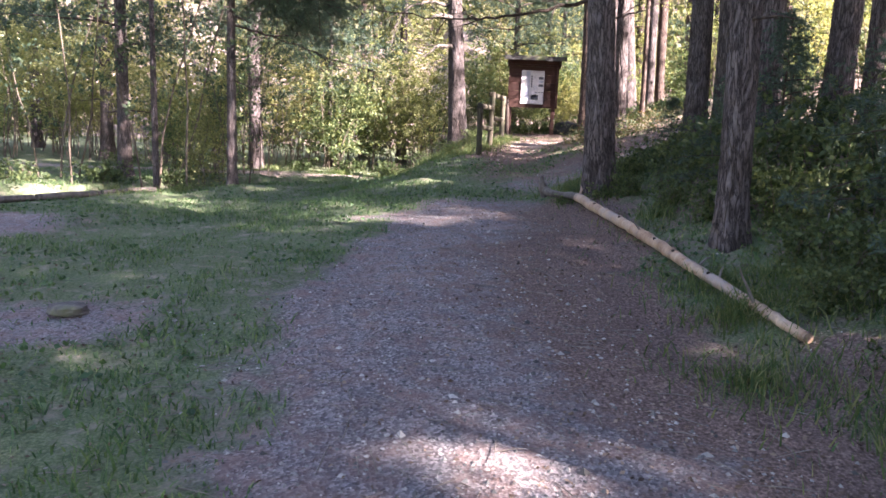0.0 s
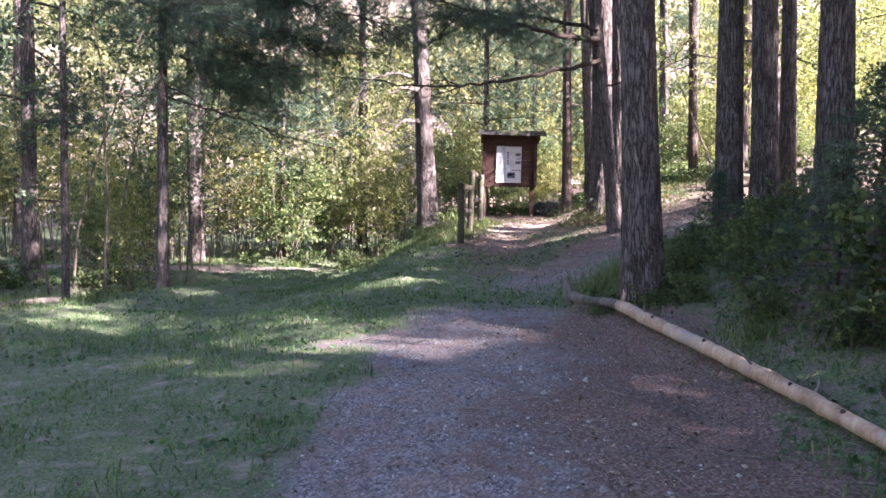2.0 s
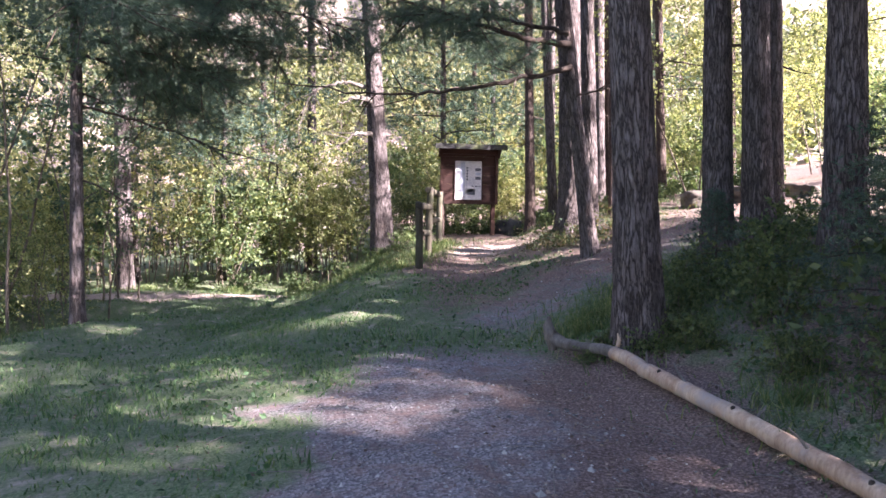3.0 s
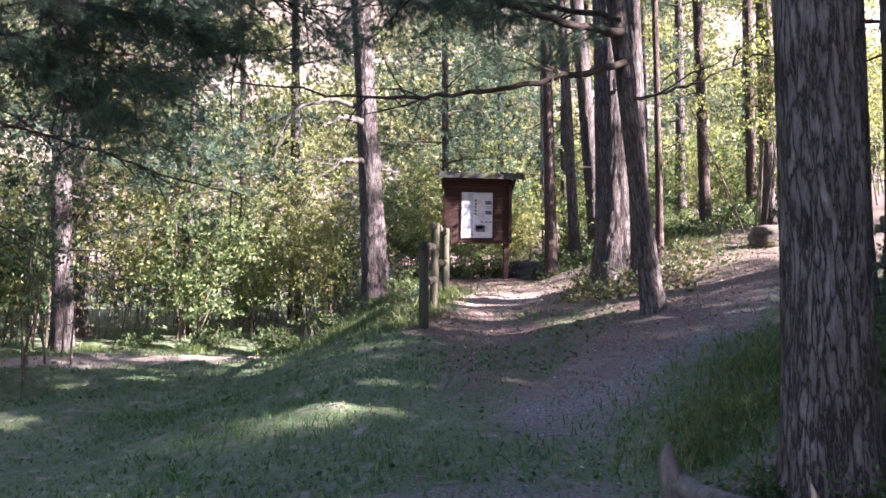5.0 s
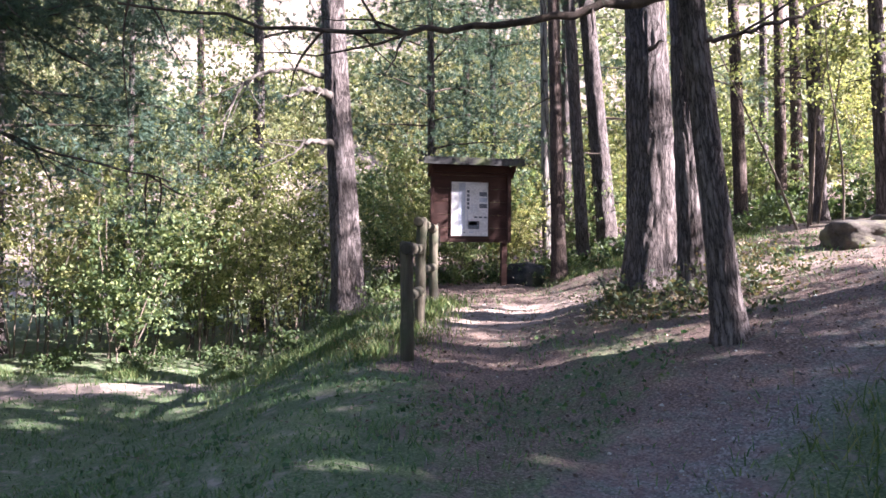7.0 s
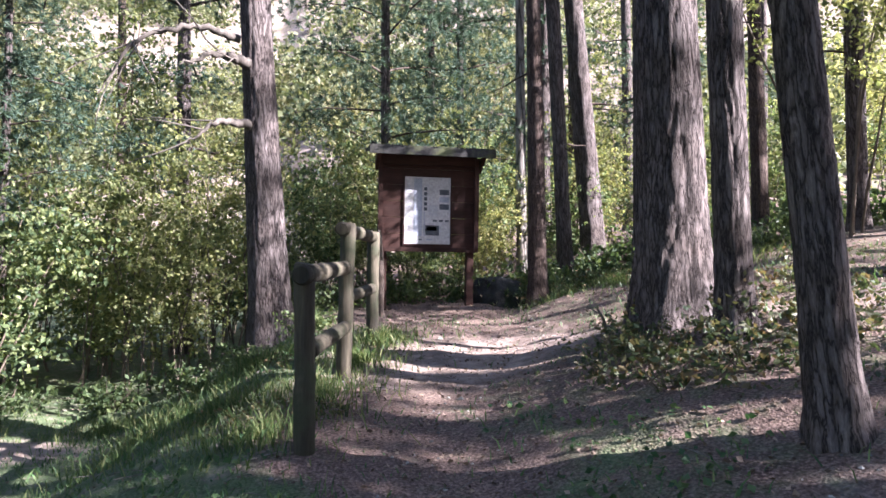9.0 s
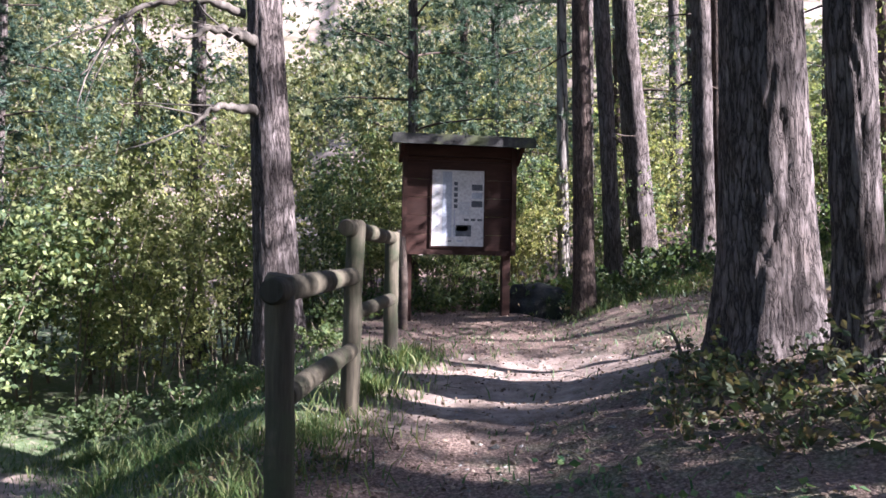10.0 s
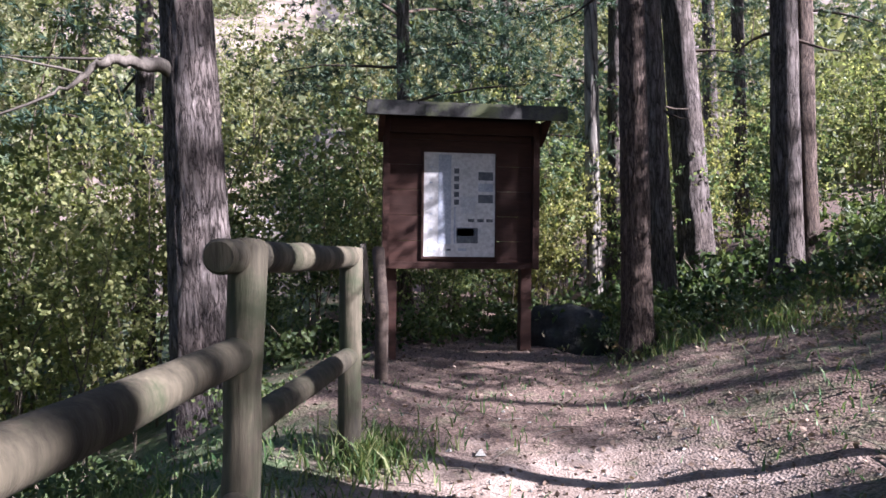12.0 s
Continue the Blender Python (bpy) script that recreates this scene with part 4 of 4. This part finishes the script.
fence = thing("fence", "post-and-rail fence of weathered round timber beside the path", "fence")
for k, (x, y, top) in enumerate(FENCE_POSTS):
    lean = (-0.012, 0.015, 0.0)[k]
    timber("post", (x - lean, y, float(ground_z(x, y)) - 0.3), (x + lean, y, top), 0.058, fence)
timber("rail", (0.70, 14.26, 2.09), (1.04, 15.9, 2.11), 0.054, fence)
timber("rail", (0.75, 14.4, 1.68), (1.05, 15.95, 1.66), 0.05, fence)
timber("rail", (1.00, 15.8, 2.40), (1.43, 17.42, 2.385), 0.054, fence)
timber("rail", (1.05, 15.95, 1.88), (1.4, 17.3, 1.9), 0.048, fence)
stake = thing("wooden_stake", "old grey wooden stake behind the fence end", "stake", Matrix.Translation(at(1.66, 18.9)))
part("stake_pole", Geo().tube([(0, 0, -0.2), (0, 0, 0.5), (-0.03, 0.02, 0.93), (-0.03, 0.02, 0.95)], [0.05, 0.048, 0.045, 0.03], 12), LIMB, stake)
splinter = thing("wood_splinter", "pale splintered lath stuck on the fence end", "lath", Matrix.Translation((1.49, 17.36, 2.16)))
part("lath", Geo().box((-0.014, -0.005, 0), (0.014, 0.005, 0.3)), DEADWOOD, splinter, smooth=False)
splinter.rotation_euler = (0.05, -0.12, 0.3)


# ---- fallen log ----
def fallen_log():
    ob = thing("fallen_log", "long thin fallen log with peeling pale bark across the needle litter", "log")
    ends = [(1.69, 8.78), (1.8, 8.1), (1.89, 7.45), (1.96, 6.5), (2.0, 5.6), (2.07, 4.8), (2.14, 3.95)]
    p = np.array([at(x, y, 0.085 - 0.005 * i) for i, (x, y) in enumerate(ends)])
    s = np.linspace(0, len(p) - 1, 60)
    i = np.minimum(s.astype(int), len(p) - 2)
    fine = p[i] + (p[i + 1] - p[i]) * (s - i)[:, None]
    for _ in range(14):
        fine[1:-1] = (fine[:-2] + fine[1:-1] * 2 + fine[2:]) / 4
    fine += rng.normal(size=fine.shape) * 0.0025
    r = np.interp(np.linspace(0, 1, 60), [0, 0.04, 0.5, 1], [0.05, 0.056, 0.052, 0.032]) * (1 + rng.normal(size=60) * 0.03)
    trunk = part("log_stem", Geo().tube(fine, r, 18), BARE_LOG, ob)
    k0 = fine[0]
    neck = np.array([k0 + [0.04, -0.06, 0.0], k0 + [-0.06, 0.12, 0.012], k0 + [-0.17, 0.27, 0.0], k0 + [-0.28, 0.4, 0.01], k0 + [-0.34, 0.49, 0.04]])
    part("root_neck", Geo().tube(neck, [0.05, 0.044, 0.042, 0.05, 0.062], 12), SNAG, trunk, "grey crooked root end")
    part("root_stub", Geo().tube([neck[4] + [0, 0, -0.1], neck[4] + [-0.02, 0, 0.02], neck[4] + [-0.045, 0.01, 0.11], neck[4] + [-0.04, 0.0, 0.18]], [0.035, 0.06, 0.04, 0.014], 10), SNAG, trunk, "grey broken root prong")
    part("bark_chip", Geo().tube([k0 + [0.03, 0.02, 0.03], k0 + [0.05, 0.03, 0.1], k0 + [0.04, 0.04, 0.15]], [0.02, 0.016, 0.004], 6), BARE_LOG, trunk, "orange bark splinter")
    for k in (9, 20, 31, 36, 44):
        q = fine[k] + np.array([-0.4, -0.3, 0.85]) * r[k] * 0.9
        part("knot", Geo().tube([q, q + [-0.006, -0.004, 0.012], q + [-0.008, -0.005, 0.018]], [0.016, 0.013, 0.005], 8), KNOT, trunk, "dark knot scar")
    for k in (6, 14, 22, 27, 33, 41, 46, 52):
        d = (rng.uniform(-0.4, 1.0), rng.uniform(-0.3, 0.9), rng.uniform(0.3, 1.0))
        ln = rng.uniform(0.08, 0.38)
        part("branch_stub", Geo().tube(limb_path(fine[k], d, ln, 0.1, 5, 0.15), np.linspace(0.015, 0.004, 5), 6), DEADWOOD, trunk, "broken grey side branch")
    return ob


fallen_log()


# ---- boulder and stones ----
PALE = grainy("pale_stone", (0.3, 0.28, 0.27), (0.42, 0.4, 0.385), (0.55, 0.53, 0.51), 6, (1, 1, 1), 0.9, 0.5, 0.01)
SLAB = grainy("slab_stone", (0.05, 0.042, 0.035), (0.1, 0.085, 0.073), (0.17, 0.147, 0.127), 4, (1, 1, 1.6), 0.92, 0.6, 0.015, (0.15, 0.14, 0.09))
# the boulder's shade is put into these dark tones; greenish spots are moss
SHADED_MOSSY = grainy("shaded_mossy_stone", (0.016, 0.017, 0.017), (0.034, 0.034, 0.034), (0.07, 0.07, 0.068), 5, (1, 1, 1), 0.9, 0.6, 0.02, (0.03, 0.036, 0.02))

def rock(name, label, size, place, seed, mat=STONE, group=""):
    bm = bmesh.new()
    bmesh.ops.create_icosphere(bm, subdivisions=4, radius=1)
    p = np.array([v.co[:] for v in bm.verts])
    k = 1 + (vnoise(p * 1.4 + seed) - 0.5) * 0.7 + (vnoise(p * 4 + seed) - 0.5) * 0.22 + (vnoise(p * 9 + seed) - 0.5) * 0.12
    for v, f in zip(bm.verts, k):
        q = v.co * float(f)
        q.z = 0.75 * math.tanh(q.z * 1.25)
        v.co = (q.x * size[0], q.y * size[1], q.z * size[2])
    for f in bm.faces:
        f.smooth = True
    me = bpy.data.meshes.new(name)
    bm.to_mesh(me)
    bm.free()
    me.materials.append(mat)
    ob = new(name, me)
    ob.matrix_basis = place
    return tagged(ob, label, "rock", group)


def slab(label, size, place, seed):
    """A worn block of stone: a box with rounded, uneven faces and a chipped edge."""
    bm = bmesh.new()
    bmesh.ops.create_cube(bm, size=2)
    bmesh.ops.subdivide_edges(bm, edges=bm.edges[:], cuts=14, use_grid_fill=True)
    p = np.array([v.co[:] for v in bm.verts])
    p = p / (np.sum(np.abs(p) ** 9, axis=1) ** (1 / 9))[:, None]
    k = 1 + (vnoise(p * 1.1 + seed) - 0.5) * 0.26 + (vnoise(p * 3.3 + seed) - 0.5) * 0.16 + (vnoise(p * 8 + seed) - 0.5) * 0.06
    p = p * k[:, None] * size
    p[:, 2] += 0.12 * size[2] * np.sin(p[:, 0] * 5 + seed)
    for v, q in zip(bm.verts, p):
        v.co = q
    for f in bm.faces:
        f.smooth = True
    me = bpy.data.meshes.new("boulder")
    bm.to_mesh(me)
    bm.free()
    me.materials.append(SLAB)
    ob = new("boulder", me)
    ob.matrix_basis = place
    return tagged(ob, label, "rock", "boulders")


slab("long flat-topped brown-grey stone block on the slope", np.array([0.36, 0.3, 0.155]), Matrix.Translation(at(5.68, 14.98, 0.06)) @ pose(0, 0, 0, 2, -4, -12), 3)
slab("low broad stone block half sunk beside another", np.array([0.5, 0.36, 0.16]), Matrix.Translation(at(6.45, 14.85, 0.0)) @ pose(0, 0, 0, -3, 3, 14), 11)
slab("small low stone set into the slope", np.array([0.3, 0.26, 0.13]), Matrix.Translation(at(7.2, 14.6, 0.0)) @ pose(0, 0, 0, 3, 5, 40), 17)
rock("boulder", "mossy boulder, darkened for shade, at the foot of a slim pine", (0.4, 0.34, 0.6), Matrix.Translation(at(3.4, 19.95, 0.02)), 23, SHADED_MOSSY)
# this stone is added in place of a dappled spot of light
rock("stone", "grey flat stone standing in for a dappled light spot in the grass", (0.14, 0.1, 0.06), Matrix.Translation(at(-2.5, 4.75, 0.02)), 5, STONE, "loose stones")


edging = thing("timber_edging", "weathered pale timber edging along the lawn above the hollow", "edging")
for k in range(3):
    a, b = (-6.35 + 0.5 * k, 9.4 + 0.95 * k), (-5.87 + 0.5 * k, 10.3 + 0.95 * k)
    part("edge_pole", Geo().tube([at(*a, 0.03), at((a[0] + b[0]) / 2, (a[1] + b[1]) / 2, 0.035), at(*b, 0.03)], [0.05, 0.052, 0.048], 12), SNAG, edging)


# ---- ground cover ----
cov = np.random.default_rng(11)


def scatter(n, x0, x1, y0, y1, near=0.0):
    """Random places on the ground, denser towards the low y when near is set."""
    x = cov.uniform(x0, x1, n)
    u = cov.uniform(0, 1, n)
    y = y0 + (y1 - y0) * (u ** (1 + near))
    return x, y


def lifted(x, y, up=0.0):
    p = np.stack([x, y, np.zeros_like(x)], 1)
    gravel = path_masks(x, y)[0]
    rough = (vnoise(p * 1.3) - 0.5) * 0.09 + (vnoise(p * 4.1 + 9) - 0.5) * 0.045 + (vnoise(p * 9.7 + 5) - 0.5) * 0.02
    return np.stack([x, y, ground_z(x, y) + rough * (1 - 0.65 * gravel) + up], 1)


def lawn():
    x, y = scatter(170000, -9, 6.5, 1.2, 19, 0.35)
    gravel, litter, sand = path_masks(x, y)
    patch = vnoise(np.stack([x * 1.1, y * 1.1, x * 0 + 3], 1)) * 0.6 + vnoise(np.stack([x * 3.7, y * 3.7, x * 0 + 8], 1)) * 0.4
    keep = cov.uniform(0, 1, len(x)) < np.clip((patch - 0.22) * 2.6, 0, 1) * np.clip(1 - 1.5 * gravel, 0, 1) * np.clip(1 - 1.15 * litter, 0.04, 1) * np.clip(1 - 1.4 * sand, 0, 1)
    keep &= ditch(x, y) < 0.4
    p = lifted(x[keep], y[keep], -0.004)
    h = 0.02 + 0.085 * vnoise(p * [2.3, 2.3, 0] + 2) ** 1.6
    g = Geo().blades(p, h, 0.005, 0.6)
    tagged(part("lawn_grass", g, GRASS, smooth=False), "short patchy lawn grass with clover and bare spots", "grass", kind="stuff")
    # broad clover and plantain leaves among it
    x, y = scatter(26000, -8, 3.5, 1.2, 15, 0.5)
    gravel, litter, sand = path_masks(x, y)
    patch = vnoise(np.stack([x * 0.9, y * 0.9, x * 0 + 17], 1))
    keep = (cov.uniform(0, 1, len(x)) < np.clip((patch - 0.42) * 4, 0, 1)) & (gravel < 0.35) & (litter < 0.5) & (sand < 0.35)
    p = lifted(x[keep], y[keep], 0.022)
    tagged(part("clover", Geo().leaves(p, 0.036, 0.5, 1.3), GRASS, smooth=False), "low clover and plantain leaves in the lawn", "clover", kind="stuff")


def long_grass():
    spots = []
    for cx, cy, n, r in ((0.5, 14.8, 900, 0.5), (0.85, 15.5, 900, 0.45), (1.15, 16.4, 1300, 0.4), (1.5, 17.2, 1300, 0.35), (0.2, 15.6, 1500, 0.7), (-0.4, 16.2, 1500, 0.8), (0.3, 16.9, 1500, 0.6),
                         (-1.2, 18.4, 1300, 0.7), (-2.6, 18.7, 1200, 0.8), (-4.4, 18.7, 1000, 0.8), (4.96, 18.75, 900, 0.3), (5.2, 18.5, 500, 0.3), (2.0, 9.0, 700, 0.45), (2.1, 5.2, 900, 0.5),
                         (2.4, 4.4, 900, 0.6), (1.7, 3.6, 900, 0.5), (2.3, 7.4, 700, 0.5), (3.0, 11.0, 900, 0.8), (3.8, 10.9, 900, 0.8), (2.6, 10.2, 800, 0.6), (-4.6, 12.6, 700, 0.5), (-5.3, 11.6, 700, 0.5), (2.9, 3.3, 1600, 0.7), (2.3, 3.0, 1800, 0.6), (2.0, 4.6, 1200, 0.4), (2.6, 5.0, 1200, 0.5), (3.4, 9.4, 900, 0.6), (4.2, 10.6, 1000, 0.8), (2.2, 10.3, 1600, 0.7), (2.9, 10.9, 1600, 0.7), (1.8, 9.9, 900, 0.4), (3.6, 11.5, 1200, 0.7), (4.4, 18.3, 700, 0.5), (3.8, 18.8, 600, 0.5), (5.6, 17.9, 700, 0.6), (5.2, 17.0, 500, 0.6)):
        n = int(n * 0.6)
        a, d = cov.uniform(0, 6.28, n), np.abs(cov.normal(0, 0.6, n)) * r
        spots.append(np.stack([cx + d * np.cos(a), cy + d * np.sin(a)], 1))
    s = np.concatenate(spots)
    p = lifted(s[:, 0], s[:, 1], -0.005)
    tagged(part("long_grass", Geo().blades(p, cov.uniform(0.06, 0.18, len(p)), 0.0045, 0.5), GRASS_LONG, smooth=False), "tufts of long grass on banks and beside posts", "grass", kind="stuff")


def gravel_stones():
    x, y = scatter(30000, -2.2, 4.5, 1.3, 18, 1.1)
    gravel, litter, sand = path_masks(x, y)
    keep = cov.uniform(0, 1, len(x)) < np.clip(gravel * 1.1, 0.03, 1)
    p = lifted(x[keep], y[keep], 0.0)
    n = len(p)
    base = np.array([(1, 0, 0), (0, 1, 0), (-1, 0, 0), (0, -1, 0), (0, 0, 0.7), (0, 0, -0.5)])
    faces = np.array([(0, 1, 4), (1, 2, 4), (2, 3, 4), (3, 0, 4), (1, 0, 5), (2, 1, 5), (3, 2, 5), (0, 3, 5)])
    size = np.exp(cov.normal(-4.85, 0.42, n))
    a = cov.uniform(0, 6.28, n)
    b = base[None] * (size[:, None, None] * cov.uniform(0.6, 1.4, (n, 6, 1)))
    v = np.stack([b[..., 0] * np.cos(a)[:, None] - b[..., 1] * np.sin(a)[:, None], b[..., 0] * np.sin(a)[:, None] + b[..., 1] * np.cos(a)[:, None], b[..., 2]], -1) + p[:, None]
    g = Geo().add(v.reshape(-1, 3), (faces[None] + (np.arange(n) * 6)[:, None, None]).reshape(-1, 3))
    tagged(part("gravel", g, GRAVEL, smooth=False), "loose grey gravel stones scattered on the path", "gravel", kind="stuff")


def litter_leaves():
    x, y = scatter(60000, -4.5, 6.5, 1.3, 21, 0.5)
    gravel, litter, sand = path_masks(x, y)
    keep = cov.uniform(0, 1, len(x)) < np.clip(0.16 + litter * 0.9, 0, 1)
    p = lifted(x[keep], y[keep], 0.006)
    tagged(part("leaf_litter", Geo().leaves(p, 0.017, 0.7, 1.7), LITTER, smooth=False), "dry brown leaves and bark flakes on the ground", "leaf litter", kind="stuff")
    x, y = scatter(4500, 0.2, 7.0, 12.5, 21.5)
    p = lifted(x, y, 0.008)
    tagged(part("oak_litter", Geo().leaves(p, 0.024, 0.65, 1.4), LITTER, smooth=False), "larger curled dead leaves under the pines", "leaf litter", kind="stuff")
    x, y = scatter(1500, -1.5, 5.0, 1.5, 18, 0.6)
    p = lifted(x, y, 0.008)
    g = Geo()
    for q in p:
        a, ln = cov.uniform(0, 6.28), cov.uniform(0.03, 0.16)
        d = np.array([math.cos(a), math.sin(a), 0.05]) * ln
        g.tube([q - d, q + [0, 0, 0.006], q + d], [0.0025, 0.003, 0.0015], 4, False)
    tagged(part("fallen_twigs", g, DEADWOOD), "small dry twigs scattered over the ground", "twigs", kind="stuff")


lawn()
long_grass()
gravel_stones()
litter_leaves()


# ---- small dead wood ----
def dead_stem(label, x, y, height, lean, radius):
    ob = thing("dead_stem", label, "dead wood", Matrix.Translation(at(x, y)))
    path = limb_path((0, 0, -0.05), lean, height, 0.0, 7, 0.1)
    stem = part("stem", Geo().tube(path, np.linspace(radius, radius * 0.3, 7), 7), DEADWOOD, ob)
    for k in (3, 5):
        part("side_twig", Geo().tube(limb_path(path[k], (rng.normal(), rng.normal(), 0.5), height * 0.3, 0, 4, 0.2), np.linspace(radius * 0.4, 0.002, 4), 5), DEADWOOD, stem)
    return ob


dead_stem("short broken sapling stump beside the path", 3.06, 15.6, 0.36, (-0.35, 0, 1), 0.022)
dead_stem("dead bare branch propped in the undergrowth", 2.55, 4.9, 1.1, (0.5, 0.6, 0.8), 0.012)
dead_stem("dead bare branch propped in the undergrowth", 2.9, 5.3, 0.9, (0.8, -0.1, 0.5), 0.01)
dead_stem("dead grey branch leaning in the fir growth", 3.1, 7.9, 0.8, (-0.4, 0.1, 0.7), 0.011)
dead_stem("dead stick lying on the bank below the fence", 0.2, 16.3, 0.8, (0.8, 0.6, 0.25), 0.025)


# ---- foliage on the far slope ----
def hill_woods():
    n = 14000
    x, y = cov.uniform(-75, 75, n), 35 + 90 * cov.uniform(0, 1, n) ** 1.5
    keep = vnoise(np.stack([x * 0.12, y * 0.12, x * 0], 1)) > 0.42
    x, y = x[keep], y[keep]
    c = np.repeat(np.stack([x, y, ground_z(x, y) + 0.8], 1), 26, 0)
    c = c + cov.normal(size=c.shape) * [0.9, 0.9, 0.9]
    tagged(part("hillside_bushes", Geo().leaves(c, 0.3), HILL_LEAF, smooth=False), "yellow-green scrub on the far sunlit slope", "scrub", kind="stuff")


hill_woods()
